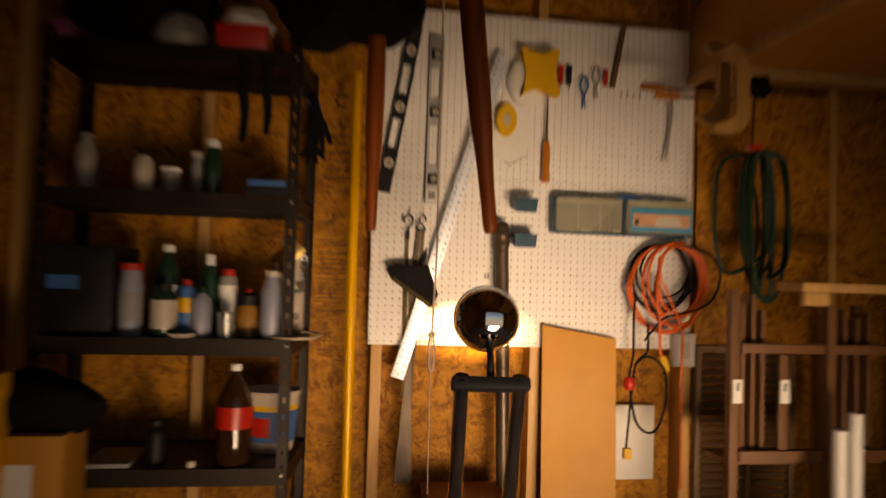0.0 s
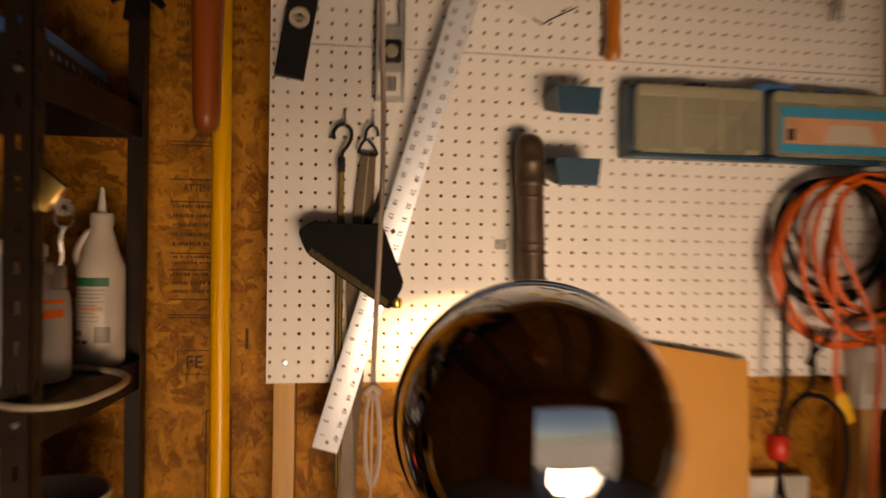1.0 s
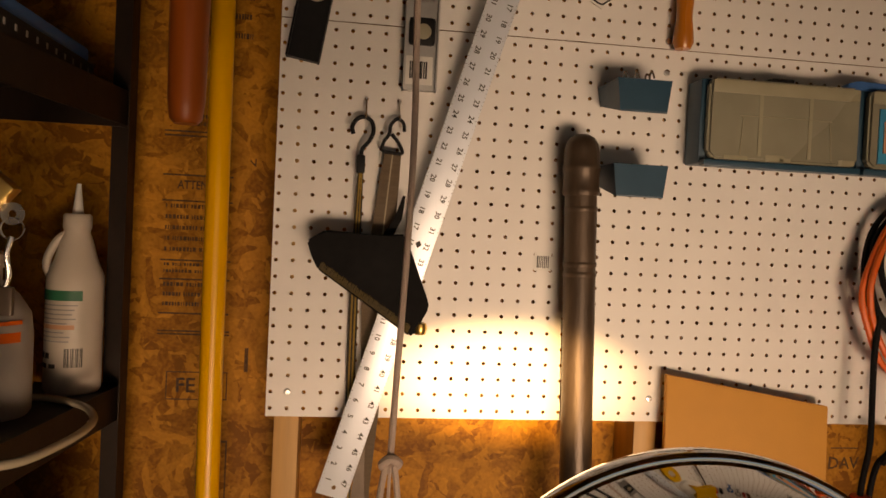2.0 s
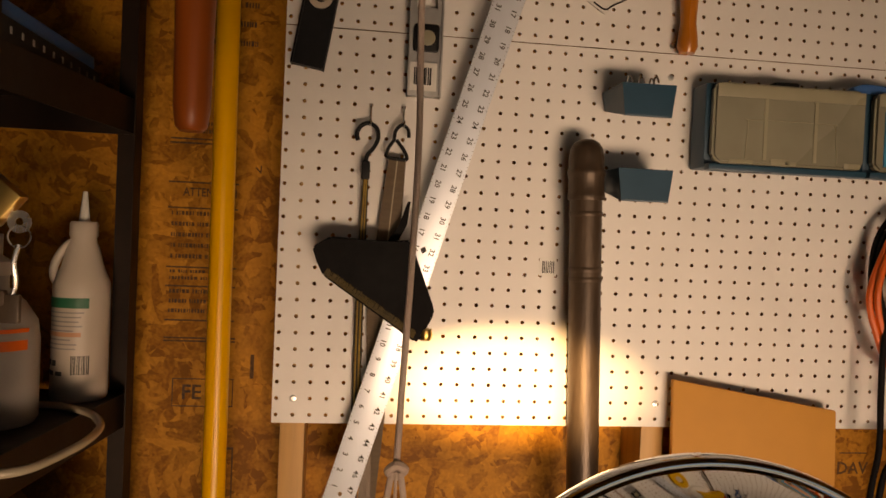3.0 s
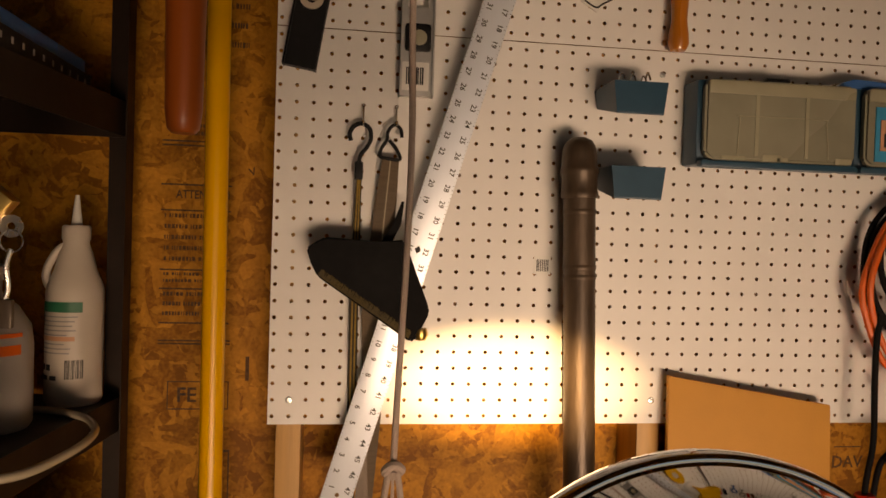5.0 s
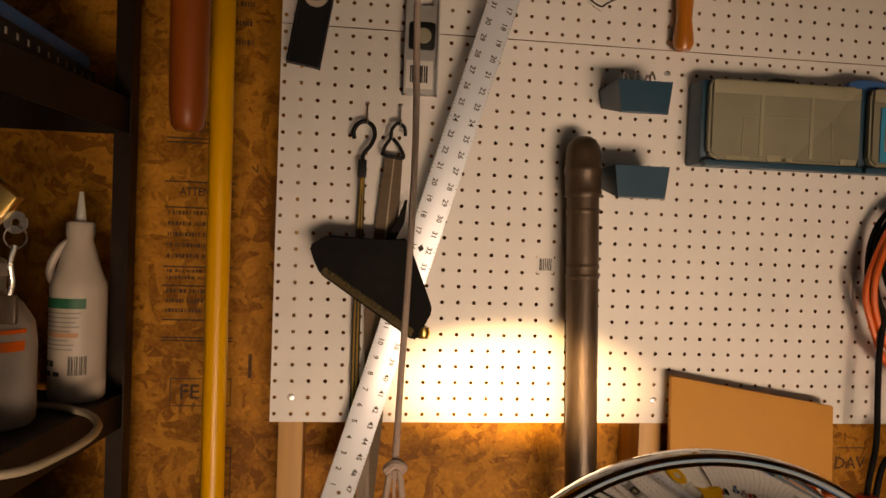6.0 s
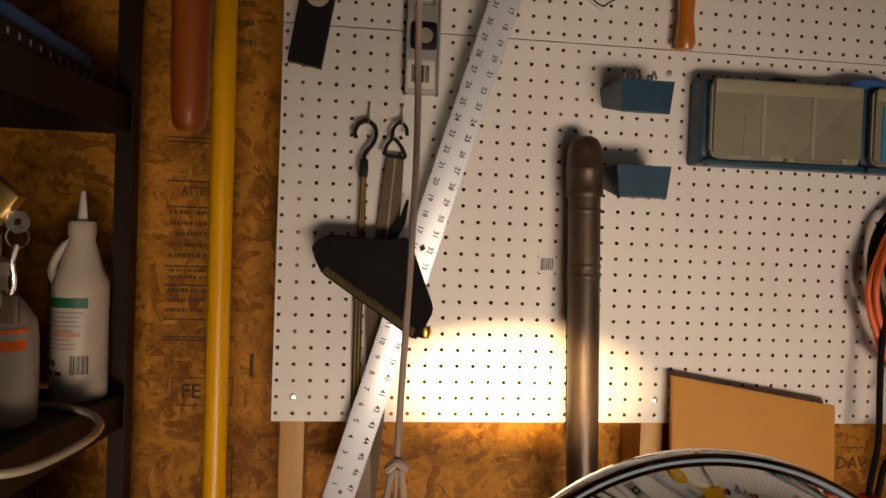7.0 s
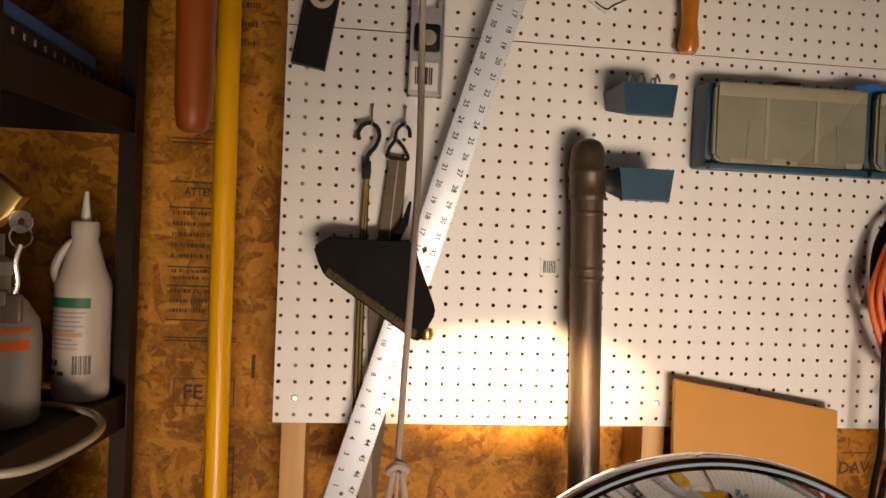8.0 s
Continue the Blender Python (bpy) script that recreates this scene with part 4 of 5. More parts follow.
for k in range(5):
    part("strand", tube([(0.1225 + 0.0022 * (k - 2) * 0.6, -0.021 - 0.001 * (k % 2), 1.488), (0.121 + 0.0024 * (k - 2), -0.016, 1.36), (0.121 + 0.0026 * (k - 2), -0.012, 1.20), (0.123 + 0.0026 * (k - 2), -0.010, 0.92)], 0.0016, 6), M["gold"] if k in (1, 3) else M["bungee"], bun)
stp = thing("luggage_strap", (0.172, -0.02, 1.56), "grey webbing strap with black wire hook", "strap")
part("hook", tube([(0.186, -0.02, 1.553), (0.184, -0.02, 1.566), (0.174, -0.02, 1.5715), (0.165, -0.02, 1.562), (0.163, -0.02, 1.548), (0.155, -0.02, 1.535), (0.154, -0.02, 1.523), (0.168, -0.02, 1.52), (0.184, -0.02, 1.52), (0.178, -0.02, 1.535), (0.167, -0.02, 1.548)], 0.0028, 10), M["black"], stp)
part("webbing", ribbon([(0.170, -0.018, 1.522), (0.166, -0.017, 1.47), (0.160, -0.015, 1.39), (0.150, -0.012, 1.28), (0.153, -0.010, 1.12), (0.149, -0.009, 1.0), (0.149, -0.009, 0.86)], (0.026, 0.031, 0.036, 0.035, 0.028, 0.018, 0.012), 0.004), M["strap"], stp)
part("stitching", ribbon([(0.170, -0.0195, 1.52), (0.166, -0.0185, 1.47), (0.160, -0.0165, 1.39)], (0.002, 0.002, 0.002), 0.0012), M["tube"], stp)

# black brush head
br = thing("brush_head", (0.14, -0.07, 1.33), "black brush head with gold-brown bristles, hanging askew", "brush")
part("block", slab([(0.049, 1.381), (0.054, 1.385), (0.075, 1.398), (0.150, 1.3935), (0.192, 1.397), (0.231, 1.298), (0.232, 1.288), (0.211, 1.247), (0.204, 1.246), (0.066, 1.340), (0.056, 1.36)], -0.062, -0.041, 0.003), M["rubber"], br)
brs = bmesh.new()
rng = random.Random(8)
for k in range(150):
    u = k / 149
    x, z = 0.0655 + 0.134 * u, 1.339 - 0.0905 * u
    d = rng.uniform(0.013, 0.016)
    tube([(x + 0.0015, -0.0625, z + 0.003), (x + 0.45 * d + rng.uniform(-0.001, 0.001), -0.0615, z + 0.85 * d)], 0.0008, 4, bm=brs)
tagged(part("bristles", brs, M["bristle"], br, "short gold-brown bristles along one edge"), kind="stuff")
part("strap", ribbon([(0.190, -0.03, 1.455), (0.182, -0.034, 1.42), (0.165, -0.036, 1.39)], (0.004, 0.012, 0.016), 0.004), M["rubber"], br)
part("knob", lathe([(0, 0), (0.008, 0.001), (0.011, 0.009), (0.009, 0.018), (0, 0.02)], (0.221, -0.052, 1.247), 14), M["brass"], br, "worn yellow knob")


def small_bin(x, z, name="parts_bin"):
    """A little open stacking bin with a slanting front, hung on the pegboard."""
    t = thing(name, (x, -0.04, z), "small dark blue plastic stacking bin hung on pegboard", "bin", "hanging bins")
    d, h, th = 0.09, 0.049, 0.0025
    bm = bmesh.new()

    def wall(a, b, c, e):
        n = (Vector(b) - Vector(a)).cross(Vector(c) - Vector(a)).normalized() * th
        f = [bm.verts.new(p) for p in (a, b, c, e)]
        g = [bm.verts.new(Vector(p) - n) for p in (a, b, c, e)]
        bm.faces.new(f)
        bm.faces.new(g[::-1])
        for k in range(4):
            bm.faces.new((f[k], g[k], g[(k + 1) % 4], f[(k + 1) % 4]))

    ft, fb, kt, kb = 0.0425, 0.0365, 0.0425, 0.0375
    wall((-fb, -d, 0), (fb, -d, 0), (ft, -d, h), (-ft, -d, h))
    k0 = 0.020
    wall((-kb, -0.003, k0), (-fb, -d, 0), (-ft, -d, h), (-kt, -0.003, h))
    wall((fb, -d, 0), (kb, -0.003, k0), (kt, -0.003, h), (ft, -d, h))
    wall((-kb, -0.003, k0), (kb, -0.003, k0), (fb, -d, 0), (-fb, -d, 0))
    wall((kt, -0.003, h), (kb, -0.003, k0), (-kb, -0.003, k0), (-kt, -0.003, h))
    bm.transform(Matrix.Translation((x, 0, z)))
    part("body", bm, M["blue"], t)
    return t


b1 = small_bin(0.537, 1.596)
b2 = small_bin(0.5375, 1.469)
for k, (dx, dz) in enumerate(((-0.018, 0.057), (0.0, 0.056), (0.017, 0.055), (0.024, 0.058))):
    solo("bent_nail", tube([(0.535 + dx, -0.05, 1.606), (0.535 + dx, -0.052, 1.6 + dz), (0.540 + dx, -0.052, 1.606 + dz), (0.543 + dx, -0.052, 1.598 + dz)], 0.0016, 6), M["zinc"], "bent wire hook standing in a blue bin", "hook", "hooks in bin")

# pair of blue organiser boxes with cloudy lids
ORG = ((0.646, 0.913), (0.917, 1.190))
for n, (x0, x1) in enumerate(ORG):
    t = thing("organiser_box", ((x0 + x1) / 2, -0.03, 1.528), "blue parts organiser with a cloudy clear lid" + (" and printed label" if n else ""), "organiser", "organisers")
    part("base", box(x0, x1, -0.050, -0.002, 1.530, 1.664, 0.005), M["blue"], t)
    part("rail", box(x0 + 0.002, x1, -0.066, -0.050, 1.526, 1.536, 0.002), M["blue"], t)
    lid = part("lid", slab([(x0 + 0.018, 1.537), (x1 - 0.012, 1.537), (x1 - 0.005, 1.545), (x1 - 0.005, 1.655), (x1 - 0.012, 1.663), (x0 + 0.016, 1.663), (x0 + 0.007, 1.655), (x0 + 0.007, 1.547)], -0.066, -0.050, 0.004), M["lid"], t, "cloudy clear lid")
    part("lid_edge", box(x0 + 0.011, x1 - 0.008, -0.0675, -0.062, 1.640, 1.660, 0.002), M["lidrib"], lid)
    part("latch", box((x0 + x1) / 2 - 0.02, (x0 + x1) / 2 + 0.02, -0.055, -0.025, 1.663, 1.671, 0.003), M["bluebr" if n else "black"], t)
    if not n:
        for x in (0.738, 0.822):
            part("divider", box(x - 0.003, x + 0.003, -0.0672, -0.0658, 1.545, 1.640), M["lidrib"], lid)
        rim = tube([(0.706, -0.0665, 1.545), (0.709, -0.0665, 1.600), (0.716, -0.0665, 1.606), (0.846, -0.0665, 1.606), (0.855, -0.0665, 1.600), (0.86, -0.0665, 1.545)], 0.0010, 5)
        part("ridge", rim, M["lidrib"], lid)
        for x, w, h in ((0.765, 0.016, 0.010), (0.782, 0.010, 0.006), (0.70, 0.02, 0.006), (0.887, 0.014, 0.009)):
            part("content", box(x - w, x + w, -0.0668, -0.064, 1.538, 1.538 + h, 0.001), M["lidrib"], lid, "pale small parts showing through the lid")
    else:
        lab = part("label", box(0.94, 1.180, -0.068, -0.066, 1.545, 1.632), M["cyan"], lid, "blue and salmon printed label")
        part("picture", box(0.948, 1.172, -0.0695, -0.068, 1.562, 1.612), M["salmon"], lab)
        part("picture_shape", slab([(1.03, 1.566), (1.14, 1.566), (1.125, 1.60), (1.045, 1.60)], -0.0705, -0.0695), M["jug"], lab)
        part("barcode", box(0.954, 0.970, -0.0705, -0.0695, 1.568, 1.59), M["ink"], lab)
solo("blue_tag", slab([(0.885, 1.664), (0.99, 1.664), (0.985, 1.676), (0.915, 1.679), (0.895, 1.673)], -0.05, -0.035, 0.002), M["bluebr"], "bright blue hanging tab above the organisers", "tab")
stk = thing("price_sticker", (0.42, -0.001, 1.363), "small white barcode sticker on the pegboard", "sticker")
part("paper", box(0.4045, 0.4325, -0.0006, -0.0001, 1.348, 1.378), M["paper"], stk)
b3 = box(0.409, 0.411, -0.001, -0.0006, 1.353, 1.372)
for k in range(1, 7):
    box(0.409 + 0.003 * k, 0.4105 + 0.003 * k, -0.001, -0.0006, 1.353, 1.372, bm=b3)
part("barcode", b3, M["ink"], stk)

# wooden-handled keyhole saw, tape, papers, yellow pouch
ks = thing("keyhole_saw", (0.624, -0.022, 1.71), "thin blade with an orange varnished wooden handle", "saw")
part("handle", lathe([(0, 0), (0.012, 0.002), (0.0165, 0.012), (0.0155, 0.028), (0.0125, 0.05), (0.0145, 0.09), (0.0145, 0.13), (0.010, 0.155), (0, 0.158)], (0.624, -0.022, 1.711), 24), M["orangewood"], ks)
part("blade", slab([(0.619, 1.86), (0.629, 1.86), (0.6265, 2.06), (0.6225, 2.06)], -0.023, -0.021), M["iron"], ks)
solo("paper_card", slab([(0.415, 1.815), (0.49, 1.768), (0.585, 1.86), (0.525, 2.06), (0.46, 2.05)], -0.012, -0.010), M["paper"], "white card sheet hanging crooked on the pegboard", "card")
solo("card_edge", tube([(0.47, -0.0135, 1.785), (0.489, -0.0135, 1.775), (0.503, -0.0135, 1.783), (0.555, -0.0135, 1.81)], 0.0013, 5), M["ink"], "dark printed rim of a hanging card", "card")
tp = thing("tape_measure", (0.468, -0.03, 1.90), "yellow tape measure hanging on the pegboard", "tape measure")
part("case", lathe([(0.018, 0), (0.042, 0), (0.047, 0.006), (0.047, 0.02), (0.042, 0.026), (0.018, 0.026)], segs=26, m=Matrix.Translation((0.468, -0.015, 1.935)) @ Matrix.Rotation(radians(90), 4, "X") @ Matrix.Diagonal((0.85, 1.3, 1, 1))), M["yellowpl"], tp)
part("spool", lathe([(0, 0), (0.019, 0), (0.019, 0.02), (0, 0.02)], segs=18, m=Matrix.Translation((0.468, -0.015, 1.935)) @ Matrix.Rotation(radians(90), 4, "X")), M["jug"], tp)
yp = thing("yellow_pouch", (0.58, -0.03, 2.05), "yellow cloth and plastic mask over a white shell", "mask")
part("shell", lathe([(0, 0), (0.07, 0), (0.085, 0.02), (0.08, 0.045), (0.05, 0.07), (0, 0.078)], segs=24, m=Matrix.Translation((0.535, -0.003, 2.08)) @ Matrix.Rotation(radians(90), 4, "X") @ Matrix.Diagonal((0.8, 1.1, 0.8, 1))), M["paper"], yp)
cover = slab([(0.505, 2.015), (0.519, 2.055), (0.528, 2.105), (0.516, 2.15), (0.502, 2.18), (0.512, 2.198), (0.540, 2.187), (0.560, 2.168), (0.592, 2.166), (0.612, 2.186), (0.640, 2.198), (0.652, 2.182), (0.636, 2.15), (0.628, 2.11), (0.640, 2.06), (0.656, 2.03), (0.640, 2.014), (0.602, 2.04), (0.565, 2.046), (0.530, 2.03)], -0.085, -0.05, 0.004)
for v in cover.verts:
    v.co.y += 0.012 * noise.noise(v.co * 30)
part("cover", cover, M["yellowpl"], yp)


def hand_tool(name, x, z, length, colour, label, category, tilt=0.0):
    """A tool hanging tip down: a coloured grip over a steel shaft."""
    t = thing(name, (x, -0.02, z), label, category)
    m = Matrix.Translation((x, -0.022, z)) @ Matrix.Rotation(tilt, 4, "Y")
    part("grip", lathe([(0, 0), (0.008, 0.0), (0.0105, 0.012), (0.009, 0.03), (0.011, 0.06), (0.007, 0.072), (0, 0.074)], segs=14, m=m), colour, t)
    part("shaft", lathe([(0, 0), (0.002, 0), (0.0035, 0.02), (0.0035, length), (0, length)], segs=8, m=m @ Matrix.Translation((0, 0, -length))), M["zinc"], t)
    return t


hand_tool("screwdriver", 0.672, 2.085, 0.03, M["red"], "screwdriver with a red handle", "screwdriver")
hand_tool("screwdriver", 0.705, 2.085, 0.03, M["black"], "screwdriver with a black handle", "screwdriver")
for x, z, mm, nm in ((0.765, 2.0, "bluebr", "blue-handled pliers"), (0.812, 2.04, "grey", "grey steel pliers")):
    t = thing("pliers", (x, -0.02, z), nm + " hanging on the pegboard", "pliers", "pliers")
    for s in (-1, 1):
        part("arm", tube([(x + 0.004 * s, -0.02, z + 0.12), (x + 0.016 * s, -0.02, z + 0.085), (x + 0.002 * s, -0.02, z + 0.05), (x - 0.006 * s, -0.02, z)], (0.005, 0.003), 8), M[mm], t)
solo("chisel", tube([(0.85, -0.02, 2.15), (0.848, -0.02, 2.09)], 0.008, 10), M["red"], "short red-handled chisel on the pegboard", "chisel")
solo("wood_strip", slab([(0.868, 2.085), (0.886, 2.085), (0.926, 2.318), (0.908, 2.318)], -0.02, -0.008, 0.001), M["darkwood"], "dark brown wooden strip hanging on the pegboard", "strip")
for k in range(9):
    x = (36 + k) * IN
    solo("peg_hook", hook(x, ZB + 38 * IN, 0.02), M["zinc"], "small bright wire hook in the pegboard", "hook", "peg hooks")
wb = thing("wire_bundle", (1.10, -0.02, 1.80), "bundle of thin grey ties hanging from a hook", "wire")
rng = random.Random(5)
for k in range(9):
    a = rng.uniform(-0.012, 0.012)
    part("strand", tube([(1.105, -0.02, 2.08), (1.112 + a * 0.6, -0.022, 2.02), (1.106 + a * 0.4, -0.02, 1.93), (1.088 + a, -0.02, 1.81 + rng.uniform(0, 0.03))], 0.002, 5), M["grey"], wb)

# ---------------------------------------------------------------- coiled cords at the board's east end


oc = thing("orange_cord", (1.14, -0.05, 1.52), "coiled orange extension cord on a wall hook", "extension cord")


def strand(x0, x1, z0, z1, y, seed):
    """One uneven turn of a hanging cord between two sides, a bottom and a top."""
    rng = random.Random(seed)
    cx, cz, rx, rz = (x0 + x1) / 2, (z0 + z1) / 2, (x1 - x0) / 2, (z1 - z0) / 2
    pts = []
    for k in range(16):
        a = 2 * math.pi * k / 16
        pts.append((cx + rx * math.cos(a) + rng.uniform(-0.004, 0.004), y + rng.uniform(-0.004, 0.004), cz + rz * math.sin(a)))
    return pts


for k, (x0, x1, z0) in enumerate(((0.943, 1.247, 1.172), (0.950, 1.24, 1.18), (0.99, 1.245, 1.20), (1.04, 1.225, 1.19), (1.045, 1.212, 1.245), (1.0, 1.232, 1.235))):
    part("turn", tube(strand(x0, x1, z0, 1.498 + 0.004 * (k % 3), -0.05 - 0.007 * k, 20 + k), 0.0052, 8, closed=True), M["orange"], oc)
part("lead", tube([(1.043, -0.10, 1.46), (1.045, -0.10, 1.378), (1.072, -0.10, 1.32), (1.111, -0.10, 1.244), (1.138, -0.095, 1.17), (1.139, -0.085, 1.0), (1.150, -0.07, 0.88), (1.16, -0.06, 0.6)], 0.0052, 8), M["orange"], oc)
part("lead", tube([(1.044, -0.09, 1.45), (1.04, -0.09, 1.31), (1.051, -0.09, 1.21), (1.058, -0.08, 1.126), (1.070, -0.075, 1.085)], 0.0052, 8), M["orange"], oc)
part("plug", box(-0.012, 0.012, -0.012, 0.012, -0.03, 0.03, 0.004, m=pose(1.081, -0.07, 1.06, 0, -22, 0)), M["yellowpl"], oc, "yellow plug")
kc = thing("extension_lead", (1.09, -0.04, 1.52), "coiled black extension cord on a wall hook", "extension cord")
for k, (x0, x1, z0) in enumerate(((0.953, 1.20, 1.25), (0.962, 1.19, 1.262), (0.994, 1.18, 1.305), (0.97, 1.21, 1.28))):
    part("turn", tube(strand(x0, x1, z0, 1.50, -0.030 - 0.007 * k, 40 + k), 0.0048, 8, closed=True), M["rubber"], kc)
part("turn", tube([(1.10, -0.09, 1.502), (1.208, -0.09, 1.482), (1.266, -0.085, 1.449), (1.291, -0.08, 1.389), (1.269, -0.08, 1.312), (1.213, -0.085, 1.269), (1.12, -0.095, 1.244), (1.065, -0.09, 1.227), (1.02, -0.085, 1.177), (0.998, -0.08, 1.144)], 0.0045, 8), M["rubber"], kc)
part("lead", tube([(0.968, -0.06, 1.30), (0.963, -0.06, 1.238), (0.962, -0.062, 1.175), (0.962, -0.064, 1.094), (0.952, -0.066, 1.04), (0.946, -0.068, 1.005)], 0.0048, 8), M["rubber"], kc)
part("lead", tube([(1.011, -0.075, 1.21), (1.013, -0.075, 1.11), (0.985, -0.075, 1.08), (0.968, -0.07, 1.05), (0.958, -0.065, 0.95), (0.952, -0.06, 0.85), (0.946, -0.055, 0.745)], 0.0048, 8), M["rubber"], kc)
part("lead", tube([(0.972, -0.08, 1.065), (0.992, -0.08, 1.083), (1.021, -0.08, 1.085), (1.051, -0.08, 1.07), (1.080, -0.08, 1.03), (1.088, -0.075, 0.93), (1.065, -0.07, 0.835), (1.030, -0.065, 0.806), (0.985, -0.065, 0.835), (0.963, -0.065, 0.90), (0.952, -0.066, 0.965)], 0.0048, 8), M["rubber"], kc)
part("connector", lathe([(0, -0.022), (0.014, -0.022), (0.021, -0.01), (0.021, 0.012), (0.014, 0.024), (0, 0.024)], (0.946, -0.07, 0.986), 16), M["red"], kc, "orange-red connector")
part("plug", box(0.935, 0.963, -0.068, -0.042, 0.71, 0.75, 0.004), M["yellowpl"], kc, "yellow plug")
solo("coil_hook", tube([(1.14, 0.004, 1.515), (1.14, -0.09, 1.51), (1.14, -0.095, 1.53)], 0.004, 8), M["zinc"], "bent steel hook carrying coiled cords", "hook")
ob_ = thing("outlet_box", (1.18, -0.02, 1.04), "white plastic electrical outlet box on the stud", "outlet")
part("cover", box(1.135, 1.222, -0.036, -0.001, 1.045, 1.17, 0.005), M["pvc"], ob_)
part("socket", box(1.16, 1.197, -0.038, -0.036, 1.075, 1.14, 0.003), M["jug"], ob_)
solo("metal_box", box(0.945, 1.11, 0.06, 0.092, 0.60, 0.884, 0.004), M["pvc"], "white painted metal box low on the wall", "box")

# ---------------------------------------------------------------- wooden clamps and hose under the loft


def hand_clamp(x, y, z, turn):
    """A wooden C clamp with a screw and turned handle."""
    t = thing("wooden_clamp", (x, y, z), "pale wooden clamp with threaded handles hanging from the loft", "clamp", "wooden clamps")
    m = pose(x, y, z, 0, 0, turn)
    outline = [(0.0, 0.14), (0.04, 0.165), (0.075, 0.15), (0.10, 0.10), (0.10, -0.08), (0.08, -0.12), (0.03, -0.135), (-0.02, -0.125), (-0.02, -0.10), (0.03, -0.095), (0.055, -0.07), (0.06, 0.09), (0.045, 0.115), (0.02, 0.11)]
    part("frame", slab(outline, -0.016, 0.016, 0.003, m=m), M["clampwood"], t)
    part("screw", lathe([(0, 0), (0.006, 0), (0.006, 0.24), (0, 0.24)], segs=10, m=m @ Matrix.Translation((0.05, 0, -0.02)) @ Matrix.Rotation(radians(-90), 4, "Y")), M["darkwood"], t)
    part("handle", lathe([(0, 0), (0.011, 0), (0.014, 0.02), (0.012, 0.05), (0.013, 0.08), (0, 0.085)], segs=14, m=m @ Matrix.Translation((-0.14, 0, -0.02)) @ Matrix.Rotation(radians(-90), 4, "Y")), M["orangewood"], t)


hand_clamp(1.090, -0.40, 1.985, 0)
hand_clamp(1.090, -0.29, 2.04, 0)
hs = thing("garden_hose", (1.32, -0.22, 1.82), "dark green hose and black cord hanging in long loops", "hose")
rng = random.Random(21)
for k in range(9):
    w, d = rng.uniform(0.025, 0.075), rng.uniform(0.38, 0.54)
    cx = 1.365 + rng.uniform(-0.03, 0.025)
    if k == 0:
        w, cx, d = 0.085, 1.285, 0.43
    y = -0.19 - 0.010 * k + rng.uniform(-0.006, 0.006)
    low = rng.uniform(-0.03, 0.03)
    part("loop", tube([(1.335, y, 1.83), (cx - w * 0.7, y + 0.01, 1.79), (cx - w, y, 1.62 + low), (cx - w * rng.uniform(0.5, 0.9), y - 0.01, 1.83 - d * 0.9), (cx + low, y, 1.83 - d), (cx + w * rng.uniform(0.6, 0.9), y, 1.83 - d * 0.86), (cx + w, y + 0.008, 1.62 - low), (cx + w * 0.5, y, 1.80)], 0.0075, 8, closed=True), M["green"], hs)
part("tie", tube([(1.31, -0.24, 1.84), (1.325, -0.22, 1.95), (1.345, -0.2, 2.11)], 0.004, 6), M["rubber"], hs)
part("grip", box(1.29, 1.335, -0.26, -0.23, 1.835, 1.855, 0.004), M["red"], hs, "red grip")
sack("black_pouch", (1.36, -0.2, 2.075), 0.04, "small black pouch hanging under the loft", "pouch", M["cloth"], 2.0)

# louvered shutter
lv = thing("louvered_shutter", (1.35, 0.0, 0), "brown louvered wooden shutter standing against the wall", "shutter")
for x in (1.232, 1.44, 1.62):
    part("stile", box(x, x + 0.02, -0.03, 0.004, 0.0, 1.125, 0.002), M["louver"], lv)
part("rail", box(1.252, 1.62, -0.028, 0.002, 1.10, 1.125, 0.002), M["louver"], lv)
for a, b in ((1.252, 1.44), (1.46, 1.62)):
    for k in range(34):
        z = 0.09 + 0.03 * k
        part("slat", box(-(b - a) / 2, (b - a) / 2, -0.012, 0.012, -0.003, 0.003, m=pose((a + b) / 2, -0.012, z, 40, 0, 0)), M["louver"], lv, smooth=None)

# wooden rack with boards standing in it
rk = thing("wooden_rack", (1.42, -0.4, 0), "brown wooden rack holding upright boards", "rack")
for x, y in ((1.125, -0.44), (1.45, -0.46), (1.68, -0.46), (1.68, -0.30)):
    part("upright", box(x, x + 0.03, y, y + 0.035, 0, 1.345 if x < 1.4 else 1.30, 0.003), M["rackwood"], rk)
part("rail", box(1.155, 1.45, -0.45, -0.425, 1.145, 1.175, 0.003), M["rackwood"], rk)
part("rail", box(1.48, 1.68, -0.45, -0.425, 1.145, 1.175, 0.003), M["rackwood"], rk)
part("rail", box(1.155, 1.68, -0.45, -0.425, 0.80, 0.835, 0.003), M["rackwood"], rk)
part("shelf", box(1.13, 1.70, -0.42, -0.28, 0.785, 0.80, 0.002), M["rackwood"], rk)
for k, x in enumerate((1.175, 1.21, 1.245, 1.50, 1.54, 1.585, 1.63)):
    h = (1.30, 1.33, 1.28, 1.27, 1.29, 1.26, 1.28)[k]
    solo("upright_board", box(x, x + 0.014, -0.415, -0.33, 0.801, h, 0.002), M["rackwood"], "brown board standing upright in a rack", "board", "boards in rack")
solo("plank", box(1.33, 1.75, -0.50, -0.36, 1.346, 1.375, 0.003), M["stud"], "pale plank lying across the rack top", "plank")
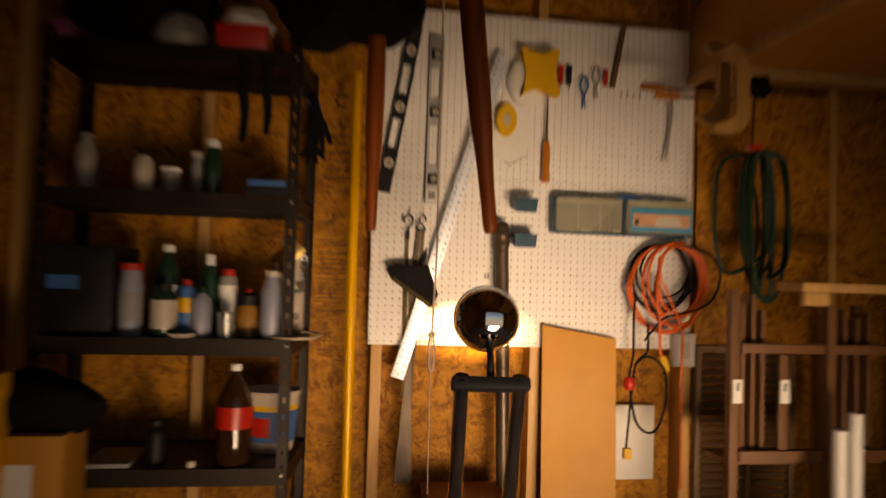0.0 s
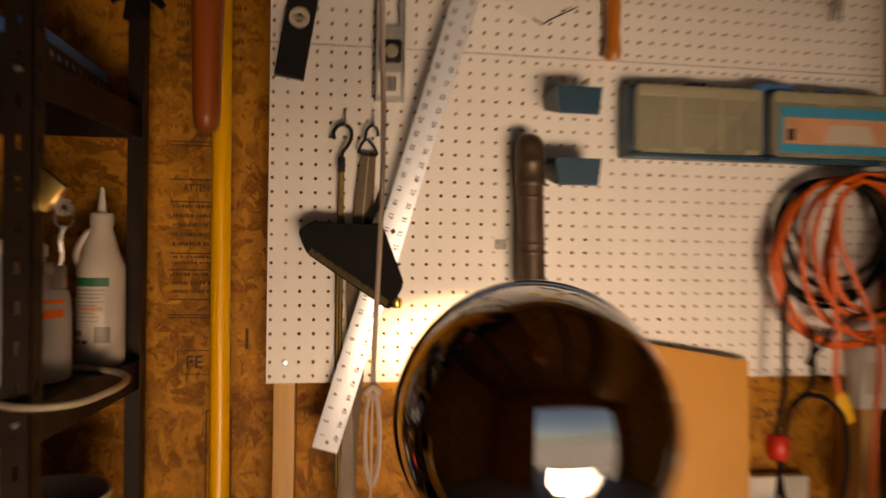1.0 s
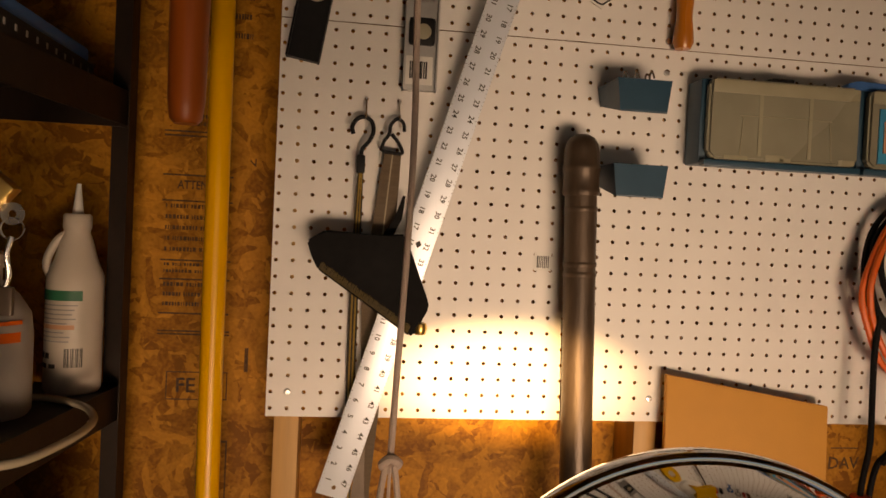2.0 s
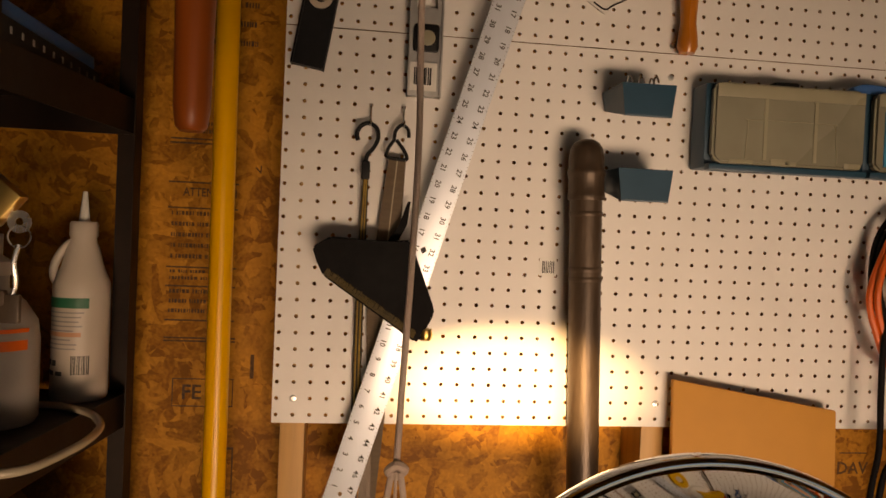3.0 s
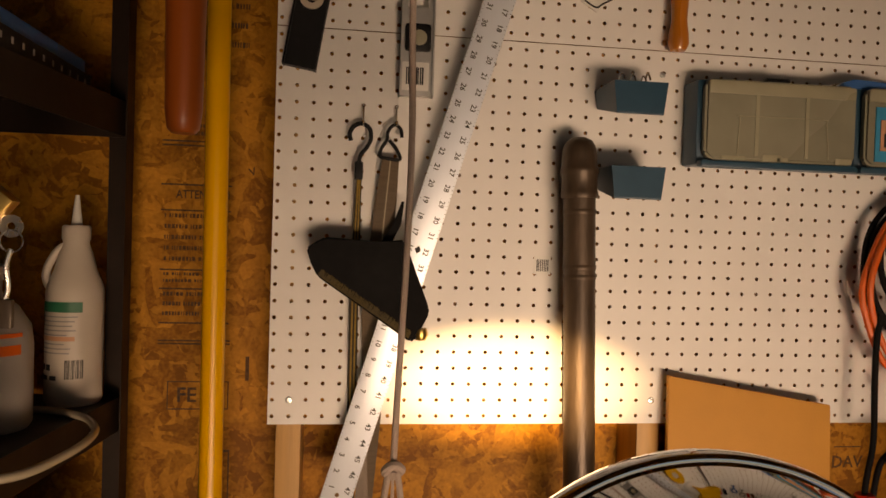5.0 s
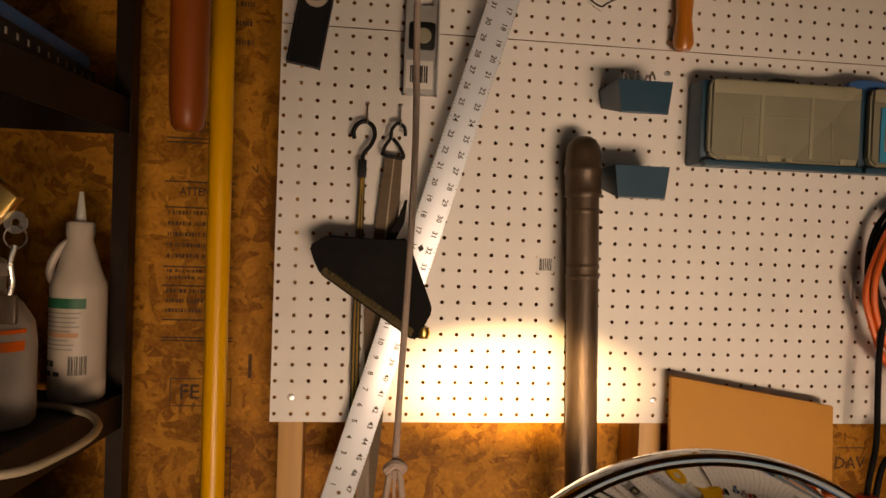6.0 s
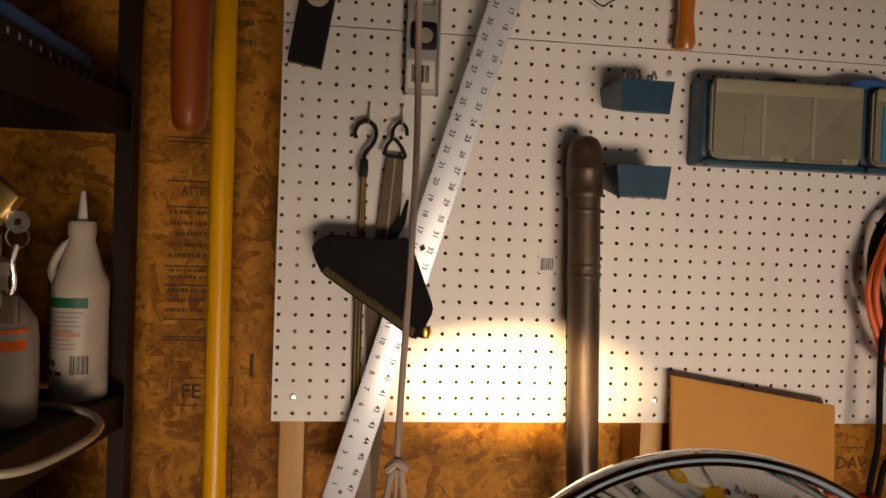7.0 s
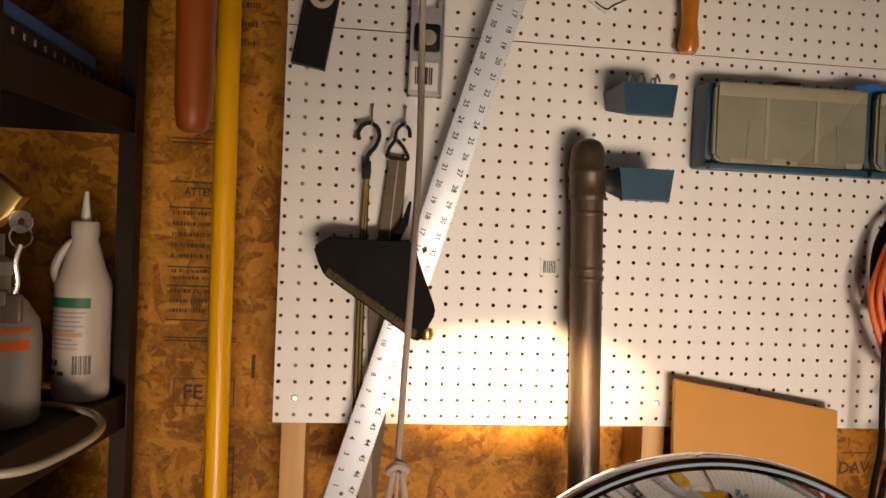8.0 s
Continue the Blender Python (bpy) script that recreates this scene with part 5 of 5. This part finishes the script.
solo("plank_block", box(1.335, 1.42, -0.502, -0.47, 1.302, 1.345, 0.003), M["stud"], "pale wooden block under a plank end", "block")
for x in (1.128, 1.292):
    t = thing("hang_tag", (x + 0.015, -0.445, 1.02), "small white printed tag on a rack upright", "tag", "rack tags")
    part("card", box(x + 0.002, x + 0.034, -0.446, -0.4425, 0.985, 1.06, 0.001), M["paper"], t)
    part("slot", box(x + 0.014, x + 0.022, -0.4475, -0.446, 1.025, 1.05), M["ink"], t)
solo("upright_board", box(1.292, 1.325, -0.4425, -0.425, 0.836, 1.14, 0.002), M["rackwood"], "brown board standing upright in a rack", "board", "boards in rack")
for x, h in ((1.385, 0.935), (1.437, 0.985)):
    solo("plastic_pipe", lathe([(0.018, 0), (0.022, 0), (0.022, h), (0.018, h)], (x, -0.60, 0), 20), M["pvc"], "white plastic pipe standing on end", "pipe", "white pipes")

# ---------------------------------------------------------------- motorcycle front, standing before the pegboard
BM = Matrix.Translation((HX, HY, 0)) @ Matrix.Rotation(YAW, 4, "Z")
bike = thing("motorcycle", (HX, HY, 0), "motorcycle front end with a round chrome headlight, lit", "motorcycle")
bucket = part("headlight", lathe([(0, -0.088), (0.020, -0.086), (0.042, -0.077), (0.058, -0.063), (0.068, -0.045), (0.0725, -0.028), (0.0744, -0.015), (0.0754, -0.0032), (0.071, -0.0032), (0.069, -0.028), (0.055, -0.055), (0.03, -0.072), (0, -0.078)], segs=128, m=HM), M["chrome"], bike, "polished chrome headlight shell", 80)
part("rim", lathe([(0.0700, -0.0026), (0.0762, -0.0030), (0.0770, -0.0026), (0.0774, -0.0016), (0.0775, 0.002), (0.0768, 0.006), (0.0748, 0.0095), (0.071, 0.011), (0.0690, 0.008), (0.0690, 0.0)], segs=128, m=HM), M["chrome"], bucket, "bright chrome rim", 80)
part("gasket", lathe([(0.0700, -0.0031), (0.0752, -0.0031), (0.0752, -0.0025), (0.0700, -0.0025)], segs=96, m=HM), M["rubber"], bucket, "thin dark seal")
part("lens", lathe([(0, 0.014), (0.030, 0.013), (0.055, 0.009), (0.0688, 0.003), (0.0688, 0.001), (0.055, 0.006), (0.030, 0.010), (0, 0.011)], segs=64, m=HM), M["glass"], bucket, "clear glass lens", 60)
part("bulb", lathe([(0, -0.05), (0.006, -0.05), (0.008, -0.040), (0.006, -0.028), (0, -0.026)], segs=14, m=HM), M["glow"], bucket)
part("bracket", tube([BM @ Vector((0, -0.125, 1.15)), BM @ Vector((0, -0.115, 1.19)), BM @ Vector((0, -0.07, 1.222))], 0.008, 12), M["black"], bike)
part("fork_clamp", box(-0.085, 0.085, -0.022, 0.022, -0.014, 0.014, 0.008, m=BM @ pose(0, -0.135, 1.135, -22)), M["black"], bike)
for k in (-1, 1):
    leg = part("fork_tube", tube([BM @ Vector((0.062 * k, -0.142, 1.152)), BM @ Vector((0.062 * k, 0.075, 0.64))], 0.0165, 18), M["chrome"], bike)
    part("slider", tube([BM @ Vector((0.062 * k, 0.075, 0.64)), BM @ Vector((0.062 * k, 0.215, 0.31))], 0.024, 18), M["zinc"], leg)
WM = BM @ Matrix.Translation((0, 0.215, 0.32)) @ Matrix.Rotation(radians(90), 4, "Y")
wheel = part("wheel", lathe([(0.24, -0.035), (0.27, -0.042), (0.305, -0.03), (0.32, 0), (0.305, 0.03), (0.27, 0.042), (0.24, 0.035)], segs=40, m=WM), M["tyre"], bike)
part("hub", lathe([(0, -0.06), (0.03, -0.06), (0.03, 0.06), (0, 0.06)], segs=20, m=WM), M["chrome"], wheel)
for k in range(18):
    a = 2 * math.pi * k / 18
    part("spoke", tube([WM @ Vector((0.03 * math.cos(a), 0.03 * math.sin(a), 0)), WM @ Vector((0.25 * math.cos(a + 0.2), 0.25 * math.sin(a + 0.2), 0))], 0.002, 6), M["chrome"], wheel)
